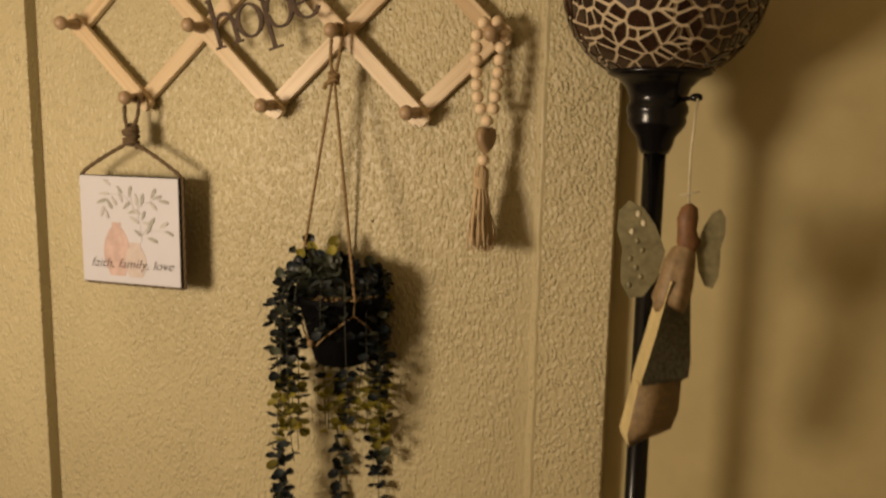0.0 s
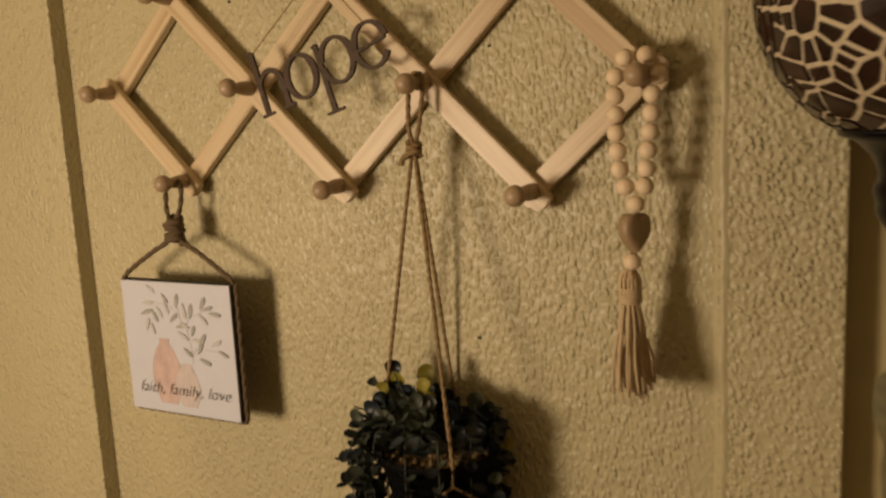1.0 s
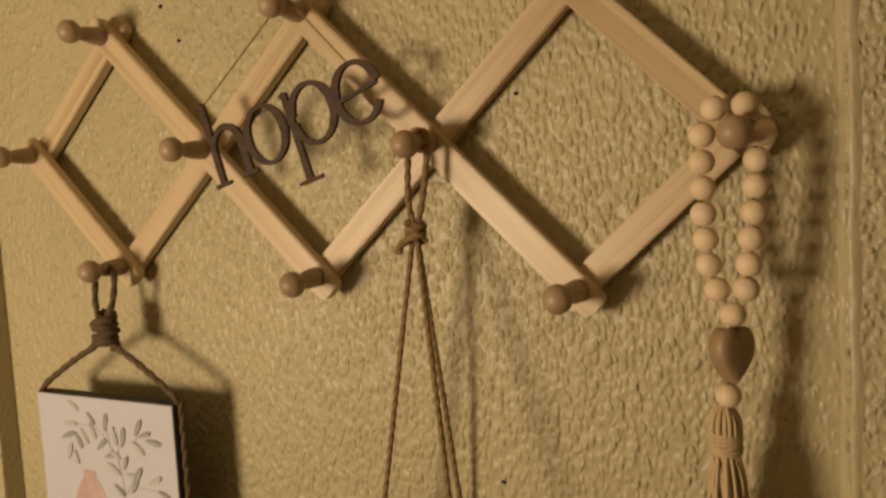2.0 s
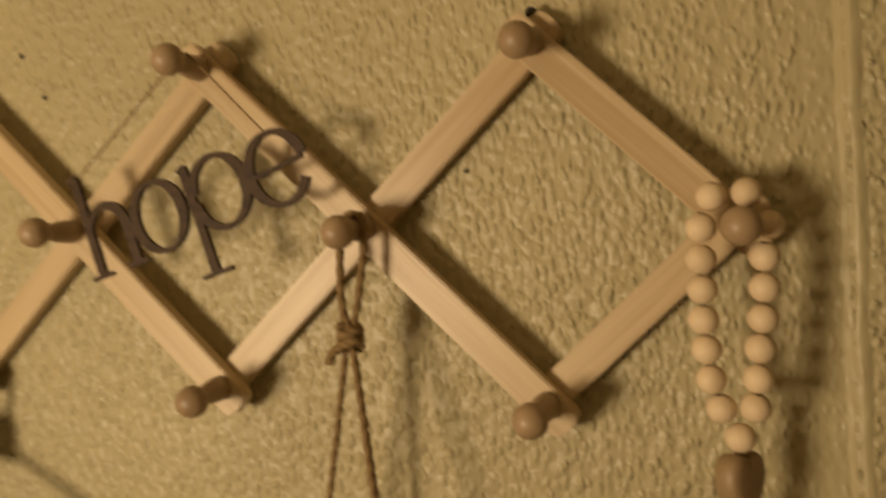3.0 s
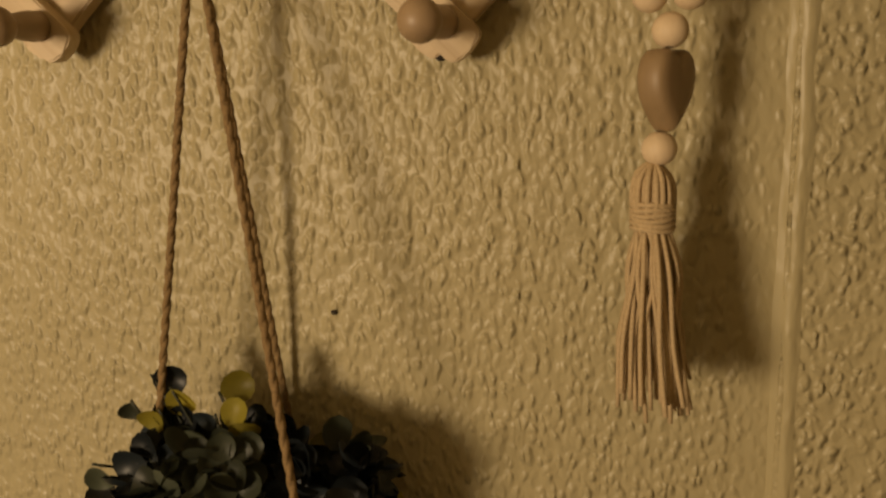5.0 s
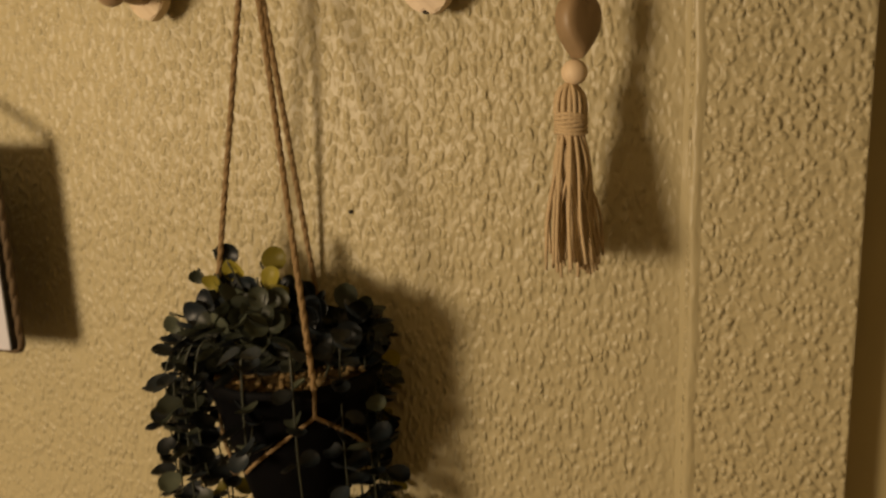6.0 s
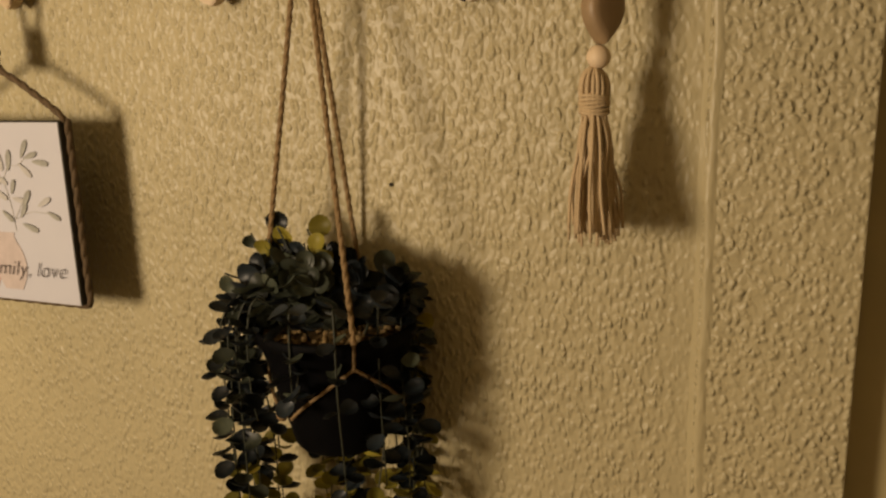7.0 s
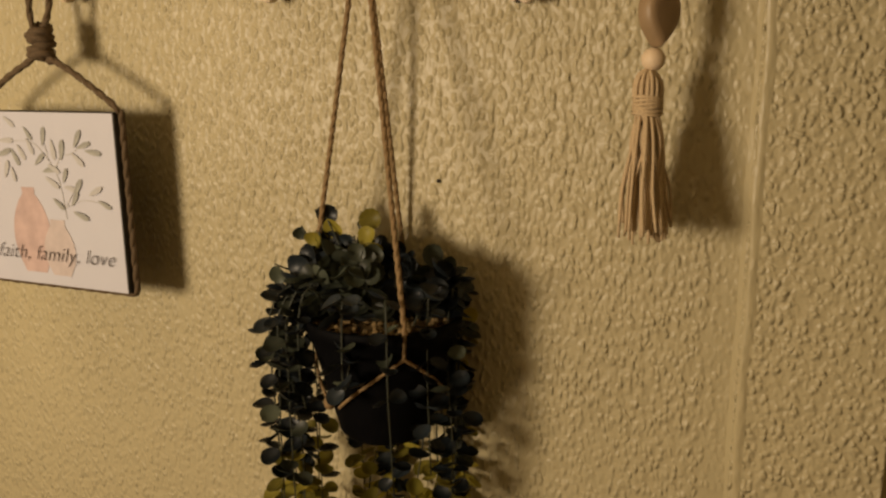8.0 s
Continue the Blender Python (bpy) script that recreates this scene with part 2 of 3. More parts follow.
def ribbon(bm, pts, widths, y0, y1, rough_edge=0.0):
    """A flat stroke in the x-z plane, from y0 to y1 thick."""
    rows = []
    for i, (p, w) in enumerate(zip(pts, widths)):
        q0, q1 = Vector(pts[max(i - 1, 0)]), Vector(pts[min(i + 1, len(pts) - 1)])
        d = (q1 - q0).normalized()
        nrm = Vector((-d.y, d.x)) * (w / 2 + rough_edge * noise.noise(Vector((p[0] * 900, p[1] * 900, 0.5))))
        a, b = Vector(p) + nrm, Vector(p) - nrm
        rows.append([bm.verts.new((a.x, y0, a.y)), bm.verts.new((b.x, y0, b.y)), bm.verts.new((b.x, y1, b.y)), bm.verts.new((a.x, y1, a.y))])
    for a, b in zip(rows, rows[1:]):
        for k in range(4):
            bm.faces.new((a[k], a[(k + 1) % 4], b[(k + 1) % 4], b[k]))
    bm.faces.new(rows[0])
    bm.faces.new(rows[-1][::-1])
    return bm


# ---- the room ----
EDGE_X, JOINT_X = 0.231, 0.146
tagged(part("wall_north", box(-2.5, JOINT_X - 0.004, 0.0, 0.12, 0, 2.4), M_WALL, smooth=False), "cream painted wall with heavy rolled plaster texture", "wall", kind="structure")
tagged(part("wall_strip", box(JOINT_X - 0.004, EDGE_X, -0.003, 0.12, 0, 2.4, 0.0015), M_STRIP, smooth=False), "narrow cream wall strip with coarser plaster texture", "wall", kind="structure")
bead = bmesh.new()
section = [(0.1385, 0.0004), (0.1402, -0.0008), (0.1420, -0.0016), (0.1436, -0.0028), (0.1450, -0.0040), (0.1466, -0.0042), (0.1484, -0.0037), (0.1510, -0.0026)]
rows = []
for k in range(121):
    wob = 0.0005 * math.sin(k * 0.9) + 0.0004 * math.sin(k * 2.3)
    rows.append([bead.verts.new((x + wob, y * (1 + 0.12 * math.sin(k * 1.7)), 0.02 * k)) for x, y in section])
for a, b in zip(rows, rows[1:]):
    for k in range(len(section) - 1):
        bead.faces.new((a[k], a[k + 1], b[k + 1], b[k]))
tagged(part("wall_joint", bead, M_JOINT), "smooth painted joint bead running up the wall", "trim", kind="structure")
tagged(part("wall_recess", box(EDGE_X, 1.55, 0.028, 0.12, 0, 2.4), M_DOOR, smooth=False), "smooth cream painted wall set back behind the floor lamp", "wall", kind="structure")
tagged(part("wall_left", box(-2.5, -0.5555, -0.0205, 0.0, 0, 2.4, 0.0012), M_WALL, smooth=False), "cream textured wall standing proud with a square edge", "wall", kind="structure")
tagged(part("floor", box(-2.5, 1.55, -3.0, 0.12, -0.1, 0), M_FLOOR, smooth=False), "plain brown carpet floor", "floor", kind="structure")
tagged(part("ceiling", box(-2.6, 1.65, -3.1, 0.12, 2.4, 2.5), M_ROOM, smooth=False), "plain painted ceiling", "ceiling", kind="structure")
tagged(part("wall_west", box(-2.6, -2.5, -3.0, 0.12, 0, 2.4), M_ROOM, smooth=False), "unseen plain painted side wall", "wall", kind="structure")
# unseen wall, set near to bounce light into the right-hand shadows
tagged(part("wall_east", box(1.55, 1.65, -3.0, 0.12, 0, 2.4), M_ROOM, smooth=False), "unseen plain painted side wall", "wall", kind="structure")
tagged(part("wall_south", box(-2.6, 1.65, -3.1, -3.0, 0, 2.4), M_ROOM, smooth=False), "plain painted wall behind the viewer", "wall", kind="structure")

# ---- accordion peg rack ----
SLOPE = -0.0363          # the rack sags a little to the right
HALF = 0.0943            # half a diamond across
RISE = 0.0905            # half a diamond high
X0, Z0 = -0.472, 1.5925


def joint(i, level):
    """Joint i half-diamonds along, level -1, 0 or 1."""
    x = X0 + HALF * i
    return Vector((x, 0, Z0 + SLOPE * HALF * i + RISE * level))


rack = thing("peg_rack", (X0, 0, Z0), "pale pine accordion peg rack hung open on the wall", "peg rack")
rack_inv = Matrix.Translation((-X0, 0, -Z0))


def slat(a, b, y0, y1, width=0.0186, over=0.0165, aside=0.0):
    """A flat bar with rounded ends, from joint a to joint b."""
    d = b - a
    length = d.length + 2 * over
    bm = bmesh.new()
    outline = []
    for s in (1, -1):
        for k in range(9):
            t = math.pi * (k / 8 - 0.5)
            c = 0.006
            ex = math.copysign(abs(math.cos(t)) ** 0.6, math.cos(t))
            outline.append((s * (length / 2 - c + c * ex), s * width / 2 * math.sin(t)))
    top = [bm.verts.new((u, y0 - y1, v)) for u, v in outline]
    low = [bm.verts.new((u, 0, v)) for u, v in outline]
    f0 = bm.faces.new(top)
    bm.faces.new(low[::-1])
    for i in range(len(top)):
        j = (i + 1) % len(top)
        bm.faces.new((top[i], low[i], low[j], top[j]))
    bmesh.ops.bevel(bm, geom=list(f0.edges), offset=0.0008, segments=2, affect="EDGES")
    ang = math.atan2(d.z, d.x)
    mid = (a + b) / 2 + Vector((-d.z, 0, d.x)).normalized() * aside
    return part("slat", bm, M_PINE, rack, smooth=False, at=Matrix.Translation((mid.x - X0, y1, mid.z - Z0)) @ Matrix.Rotation(-ang, 4, "Y"))


FRONT, BACK = (-0.0210, -0.0124), (-0.0120, -0.0034)
for a, b in (((0, 0), (1, -1)), ((1, 1), (3, -1)), ((3, 1), (5, -1)), ((5, 1), (6, 0))):
    slat(joint(*a), joint(*b), *FRONT, aside=-0.0007)
for a, b in (((0, 0), (1, 1)), ((1, -1), (3, 1)), ((3, -1), (5, 1)), ((5, -1), (6, 0))):
    slat(joint(*a), joint(*b), *BACK, aside=0.0018)

peg_profile = [(0, 0.0050), (0.0045, 0.0050), (0.0045, 0.0), (0.0045, -0.0005), (0.0068, -0.0006), (0.0070, 0.004), (0.0066, 0.010), (0.0056, 0.016), (0.0046, 0.0205), (0.0047, 0.0215)]
for k in range(13):
    t = math.pi * (0.17 + 0.83 * k / 12)
    peg_profile.append((0.0088 * math.sin(t) if k < 12 else 0.0, 0.0298 - 0.0088 * math.cos(t)))
peg_profile[0:4] = [(0, -0.019), (0.0045, -0.019), (0.0045, -0.0006)]
peg_mesh = mesh_of("peg", lathe(peg_profile, 20), M_PEG)
PEGS = [(0, 0), (2, 0), (4, 0), (6, 0), (1, 1), (3, 1), (5, 1), (1, -1), (3, -1), (5, -1)]
LEANS = {(5, 1): (9, 0), (3, 1): (-1, 1), (5, -1): (1, -5), (4, 0): (3, -2)}      # loose pegs
for i, (k, lv) in enumerate(PEGS):
    j = joint(k, lv)
    droop, aside = LEANS.get((k, lv), (random.uniform(-3, 3), random.uniform(-4, 4)))
    shared("peg", peg_mesh, rack, Matrix.Translation((j.x - X0, -0.0210, j.z - Z0)) @ pose(0, 0, 0, 90 + droop, 0, aside))

for x, z in ((-0.0035, 1.4722), (-0.0010, 1.6830)):
    nail = lathe([(0, 0), (0.0016, 0), (0.0016, 0.010), (0.0030, 0.0102), (0.0030, 0.0116), (0, 0.0116)], 10)
    part("nail", nail, M_NAIL, rack, "dark nail behind the slat end", at=Matrix.Translation((x - X0, 0.001, z - Z0)) @ pose(0, 0, 0, 90, 0, 0))

# ---- printed sign on a rope ----
SX, SZ, SW, SH, SY = -0.3795, 1.3285, 0.1495, 0.1405, -0.0505
sign = thing("hanging_sign", (SX, SY, SZ), "white square sign printed with leaves and vases, edged in rope", "sign")
part("board", box(-SW / 2, SW / 2, 0.0006, 0.013, -SH / 2, SH / 2, 0.0008), M_EDGE, sign, "black board edge", smooth=False)
part("print", box(-SW / 2 + 0.0006, SW / 2 - 0.0006, -0.0006, 0.0006, -SH / 2 + 0.0006, SH / 2 - 0.0006, 0.0003), M_PRINT, sign, "white printed face", smooth=False)


def flat_shape(outline, y):
    bm = bmesh.new()
    a = [bm.verts.new((u, y, v)) for u, v in outline]
    b = [bm.verts.new((u, y + 0.0002, v)) for u, v in outline]
    bm.faces.new(a)
    bm.faces.new(b[::-1])
    for i in range(len(a)):
        j = (i + 1) % len(a)
        bm.faces.new((a[i], b[i], b[j], a[j]))
    return bm


def vase(cx, cz, w, h, neck):
    out = []
    for s in (1, -1):
        for k in range(14):
            t = k / 13 if s == 1 else 1 - k / 13
            body = math.sin(math.pi * min(1, 0.10 + 0.92 * t)) ** 0.6 if t < 0.86 else neck + (t - 0.86) * 0.3
            out.append((cx + s * w / 2 * max(body, 0.1 if t > 0.02 else 0.55), cz + h * t))
    return out


part("printed_vase", flat_shape(vase(-0.020, -0.060, 0.041, 0.070, 0.30), -0.0009), M_BLUSH, sign, "blush watercolour vase print", smooth=False)
part("printed_vase", flat_shape(vase(0.008, -0.061, 0.033, 0.046, 0.45), -0.0011), M_PEACH, sign, "peach watercolour vase print", smooth=False)
LEAVES = [(-0.032, 0.062, -35), (-0.037, 0.047, 0), (-0.041, 0.037, 20), (-0.029, 0.034, -60), (-0.022, 0.038, -58), (-0.013, 0.053, -52),
          (-0.012, 0.043, -65), (0.003, 0.051, 80), (0.012, 0.041, -82), (0.021, 0.041, 80), (-0.003, 0.033, 42), (0.007, 0.025, 12), (0.011, 0.026, -28),
          (0.008, 0.015, -32), (-0.040, 0.024, 72), (-0.033, 0.020, -74), (0.038, 0.050, 62), (0.044, 0.045, 18), (0.053, 0.040, -8), (0.037, 0.034, -42),
          (0.022, 0.021, 70), (0.027, 0.011, -10), (0.034, 0.012, 58), (0.030, 0.003, 58), (0.013, -0.002, -38), (0.035, -0.010, -20), (0.060, 0.000, -25), (0.052, 0.010, 28)]
leaf_prints = [mesh_of("printed_leaf", flat_shape([(0.0085 * math.cos(t), 0.0024 * math.sin(t) * (1 + 0.4 * math.cos(t))) for t in [2 * math.pi * k / 10 for k in range(10)]], 0), m, False) for m in (M_SAGE, M_SAGE2)]
for i, (u, v, a) in enumerate(LEAVES):
    s = random.uniform(0.75, 1.0)
    shared("printed_leaf", leaf_prints[1 if i in (0, 1, 4, 6, 8, 12, 13, 14, 15, 19, 21, 27) else 0], sign, Matrix.Translation((u, -0.0014 - 0.00002 * i, v)) @ Matrix.Rotation(radians(-a), 4, "Y") @ Matrix.Diagonal((s, 1, s, 1)))
stem = bmesh.new()
for line in ([(0.019, -0.014), (0.017, 0.006), (0.013, 0.022), (0.003, 0.036), (-0.010, 0.046), (-0.030, 0.047)], [(0.018, -0.006), (0.027, 0.006), (0.036, 0.018)],
             [(0.012, 0.024), (0.019, 0.036), (0.030, 0.038), (0.042, 0.046)], [(0.020, -0.004), (0.038, 0.002), (0.056, 0.001)], [(0.006, 0.032), (0.004, 0.044)]):
    pts = [(p.x, p.y) for p in smooth_path([(u, v, 0) for u, v in line], 5)]
    ribbon(stem, pts, [0.0007] * len(pts), -0.0010, -0.0008)
part("printed_stem", stem, M_SAGE2, sign, smooth=False)
# lettering in one flowing line
fc = bpy.data.curves.new("lettering", "FONT")
fc.offset = -0.00032
fc.body, fc.size, fc.shear, fc.extrude, fc.align_x, fc.space_character = "faith, family, love", 0.0174, 0.34, 0.0001, "CENTER", 1.05
tmp = bpy.data.objects.new("lettering", fc)
scene.collection.objects.link(tmp)
bpy.context.view_layer.update()
lm = bpy.data.meshes.new_from_object(tmp.evaluated_get(bpy.context.evaluated_depsgraph_get()))
bpy.data.objects.remove(tmp)
lm.materials.clear()
lm.materials.append(M_INK)
letters = new("lettering", lm)
letters.parent = sign
letters.matrix_basis = pose(0.0020, -0.0022, -0.0490, 90, -0.3, 0)
# rope round the edge, knot and loop
rim = bmesh.new()
w2, h2 = SW / 2 + 0.0012, SH / 2 + 0.0012
loop = []
for (ux, uz), (vx, vz) in zip([(-w2, h2), (-w2, -h2), (w2, -h2), (w2, h2)], [(-w2, -h2), (w2, -h2), (w2, h2), (w2, h2)]):
    for k in range(12):
        loop.append(Vector((ux + (vx - ux) * k / 12, 0.0072, uz + (vz - uz) * k / 12)))
rope(rim, loop[:37], 0.0030)
part("edge_rope", rim, M_DTWINE, sign, "dark jute rope edging")
hang = bmesh.new()
kx, kz = 0.0005, 1.4500 - SZ
for s in (-1, 1):
    rope(hang, smooth_path([(s * w2, 0.006, h2 - 0.002), (s * (w2 - 0.008), 0.006, h2 + 0.006), (s * 0.035, 0.008, h2 + 0.026), (s * 0.008, 0.009, kz - 0.010), (0, 0.009, kz)], 6), 0.0027)
rope(hang, smooth_path([(0.002, 0.009, kz + 0.008), (0.0085, 0.012, kz + 0.024), (0.0095, 0.014, 1.4965 - SZ), (-0.002, 0.014, 1.5005 - SZ), (-0.010, 0.014, 1.4935 - SZ), (-0.0075, 0.009, kz + 0.022), (-0.001, 0.007, kz + 0.006)], 7), 0.0026)
part("hanger_rope", hang, M_DTWINE, sign, "dark jute hanging rope")
knot = bmesh.new()
coil = [Vector((kx + 0.0082 * math.cos(t), 0.009 + 0.0068 * math.sin(t), kz - 0.013 + 0.0058 * t / 6.283 + 0.0016 * math.sin(t * 0.5))) for t in [2 * math.pi * 4.4 * k / 64 for k in range(65)]]
rope(knot, coil, 0.0039)
ball(knot, (kx, 0.009, kz), 0.0068, (1, 0.9, 1.9))
part("knot", knot, M_DTWINE, sign, "tight knot of dark jute rope")

# ---- cut-out word ----
word = thing("word_ornament", (-0.2485, -0.0455, 1.5565), "dark brown cut-out word reading hope hung by thin string", "word ornament")
TURN_W = radians(16.3)


def letter(name, strokes):
    bm = bmesh.new()
    for i, (pts, widths) in enumerate(strokes):
        c, s = math.cos(TURN_W), math.sin(TURN_W)
        ribbon(bm, [(0.985 * u * c - v * s, 0.985 * u * s + v * c) for u, v in pts], widths, -0.0015 + 0.00005 * i, 0.0015 - 0.00005 * i, 0.0004)
    return part(name, bm, M_WORD, word, smooth=False)


def arc(cx, cz, rx, rz, a0, a1, n=22):
    return [(cx + rx * math.cos(radians(a0 + (a1 - a0) * k / n)), cz + rz * math.sin(radians(a0 + (a1 - a0) * k / n))) for k in range(n + 1)]


def swell(pts, cx, thin, thick, r):
    return [thin + 0.0003 + (thick - thin) * min(1, abs(p[0] - cx) / r) ** 1.5 for p in pts]


def line(a, b, n=4):
    return [(a[0] + (b[0] - a[0]) * k / n, a[1] + (b[1] - a[1]) * k / n) for k in range(n + 1)]


arch = arc(0.0195, 0.0225, 0.0125, 0.0155, 175, 0, 16) + line((0.032, 0.0205), (0.032, 0.001), 3)
letter("letter_h", [(line((0.0065, 0.0), (0.0065, 0.059)), [0.0050] * 5), (arch, [0.0026 + 0.003 * min(1, k / 12) for k in range(len(arch))]),
                    (line((-0.0005, 0.001), (0.0135, 0.001)), [0.0024] * 5), (line((0.025, 0.001), (0.039, 0.001)), [0.0024] * 5), (line((0.001, 0.0575), (0.0065, 0.0595)), [0.0022] * 5)])
o = arc(0.0535, 0.0205, 0.0158, 0.0192, 0, 360, 32)
letter("letter_o", [(o, swell(o, 0.0535, 0.0024, 0.0058, 0.0158))])
bowl = arc(0.0945, 0.0205, 0.0165, 0.0195, 172, -172, 32)
letter("letter_p", [(line((0.0775, -0.020), (0.0765, 0.0405)), [0.0050] * 5), (bowl, swell(bowl, 0.0945, 0.0024, 0.0058, 0.0165)), (line((0.0685, -0.0200), (0.088, -0.0200)), [0.0024] * 5), (line((0.0725, 0.0385), (0.0770, 0.0405)), [0.0022] * 5)])
e = arc(0.1310, 0.0200, 0.0165, 0.0192, 8, 330, 30)
letter("letter_e", [(e, swell(e, 0.1310, 0.0026, 0.0056, 0.0165)), (line((0.1160, 0.0190), (0.1470, 0.0215)), [0.0026] * 5)])
string = bmesh.new()
t2 = joint(3, 1) - Vector((-0.2485, -0.0035, 1.5565)) + Vector((0.002, 0, 0))
c, s = math.cos(TURN_W), math.sin(TURN_W)
h_top = Vector((0.0065 * c - 0.057 * s, 0, 0.0065 * s + 0.057 * c))
e_top = Vector((0.1290 * c - 0.0385 * s, 0, 0.1290 * s + 0.0385 * c))
tube(string, smooth_path([h_top, h_top.lerp(t2 + Vector((-0.0055, 0.004, 0.002)), 0.5), t2 + Vector((-0.0055, 0.004, 0.002)), t2 + Vector((0, 0.006, 0.0058)), t2 + Vector((0.0055, 0.004, 0.002)), e_top.lerp(t2 + Vector((0.0055, 0.004, 0.002)), 0.5), e_top], 5), 0.0006, 5)
part("string", string, M_TWINE, word, "thin tan string")

# ---- wooden bead garland ----
BY = -0.042
garland = thing("bead_garland", (0.089, BY, 1.5), "pale wooden bead garland with heart and tassel looped over a peg", "bead garland")
bead_bm = bmesh.new()
prof = [(0.0016, -0.0064)] + [(0.0068 * math.cos(t), 0.0066 * math.sin(t)) for t in [radians(-72 + 144 * k / 10) for k in range(11)]] + [(0.0016, 0.0064)]
bead_mesh = mesh_of("bead", lathe(prof, 18, bead_bm), M_BEAD)
LEFT = [(0.0815, 1.5845, -0.036), (0.0765, 1.5710, -0.044), (0.0760, 1.5570, -0.044), (0.0760, 1.5435, -0.043), (0.0760, 1.5300, -0.043), (0.0768, 1.5165, -0.042), (0.0782, 1.5030, -0.042), (0.0820, 1.4900, -0.042)]
RIGHT = [(0.0965, 1.5855, -0.034), (0.1055, 1.5705, -0.032), (0.1025, 1.5570, -0.041), (0.1020, 1.5435, -0.042), (0.1008, 1.5300, -0.042), (0.0992, 1.5168, -0.042), (0.0980, 1.5033, -0.042), (0.0964, 1.4905, -0.042)]
for x, z, y in LEFT + RIGHT + [(0.0895, 1.4770, -0.042), (0.0865, 1.4335, -0.042)]:
    shared("bead", bead_mesh, garland, Matrix.Translation((x - 0.089, y - BY, z - 1.5)) @ pose(0, 0, 0, random.uniform(-14, 14), random.uniform(-14, 14), random.uniform(0, 360)))
heart = bmesh.new()
outline = []
for k in range(28):
    t = 2 * math.pi * k / 28
    outline.append((0.0130 * math.copysign(abs(math.sin(t)) ** 1.9, math.sin(t)) if abs(math.sin(t)) > 1e-6 else 0.0, 0.00120 * (13 * math.cos(t) - 2.6 * math.cos(2 * t) - 1.2 * math.cos(3 * t) - 0.5 * math.cos(4 * t))))
rows = []
for sc, yy in ((0.0, -0.0062), (0.6, -0.0062), (0.86, -0.0056), (0.97, -0.0040), (1.0, -0.0015), (1.0, 0.0015), (0.97, 0.0040), (0.86, 0.0056), (0.6, 0.0062), (0.0, 0.0062)):
    rows.append([heart.verts.new((0, yy, 0.0))] if sc == 0 else [heart.verts.new((u * sc, yy, v * sc)) for u, v in outline])
for a, b in zip(rows, rows[1:]):
    for i in range(28):
        j = (i + 1) % 28
        if len(a) == 1:
            heart.faces.new((a[0], b[i], b[j]))
        elif len(b) == 1:
            heart.faces.new((a[i], a[j], b[0]))
        else:
            heart.faces.new((a[i], a[j], b[j], b[i]))
part("heart_bead", heart, M_HEART, garland, "flat tan wooden heart bead", at=Matrix.Translation((-0.0005, 0, 1.4577 - 1.5)) @ pose(0, 0, 0, 0, 3, 55))
tassel = bmesh.new()
rnd = random.Random(4)
lathe([(0, 0.001), (0.0042, 0.000), (0.0066, -0.005), (0.0070, -0.012), (0.0068, -0.018), (0.0070, -0.023), (0.0060, -0.028), (0.0040, -0.031), (0, -0.031)], 16, tassel, Matrix.Translation((-0.0045, 0, 1.4265 - 1.5)))
for i in range(16):                       # threads folded over the top
    a = 2 * math.pi * i / 16 + rnd.uniform(-0.15, 0.15)
    c, s_ = math.cos(a), math.sin(a)
    tube(tassel, smooth_path([(-0.0045 + 0.001 * c, 0.001 * s_, 1.4282 - 1.5), (-0.0045 + 0.0062 * c, 0.0062 * s_, 1.4235 - 1.5 + rnd.uniform(-0.001, 0.001)), (-0.0045 + 0.0079 * c, 0.0079 * s_, 1.416 - 1.5), (-0.0045 + 0.0070 * c, 0.0070 * s_, 1.4065 - 1.5)], 4), 0.0012, 6)
for i in range(78):
    a, q = rnd.uniform(0, 6.283), math.sqrt(rnd.uniform(0.08, 1))
    x0, y0 = 0.0062 * q * math.cos(a), 0.0062 * q * math.sin(a)
    x1, y1 = 0.0145 * q * math.cos(a) - 0.0005 + rnd.uniform(-0.0025, 0.0025), 0.0265 * q * math.sin(a) - 0.002
    z1 = 1.3345 - 1.5 + rnd.uniform(-0.005, 0.005)
    w = rnd.uniform(-0.0032, 0.0032)
    tube(tassel, smooth_path([(x0 - 0.0045, y0, 1.4040 - 1.5), (-0.0040 + 0.7 * x0 + 0.3 * x1 + w, 0.6 * y0 + 0.4 * y1, 1.386 - 1.5), (-0.0030 + 0.3 * x0 + 0.7 * x1 - 0.6 * w, 0.3 * y0 + 0.7 * y1 + rnd.uniform(-0.001, 0.001), 1.360 - 1.5), (x1 - 0.0015, y1, z1)], 4), rnd.uniform(0.0008, 0.0011), 6)
for i in range(6):
    ring = [Vector((-0.0045 + 0.0080 * math.cos(t), 0.0080 * math.sin(t), 1.4030 - 1.5 + 0.0019 * i + 0.0005 * math.sin(2 * t + i))) for t in [2 * math.pi * k / 16 for k in range(17)]]
    tube(tassel, ring, 0.0011, 6)
part("tassel", tassel, M_TASSEL, garland, "natural linen thread tassel")

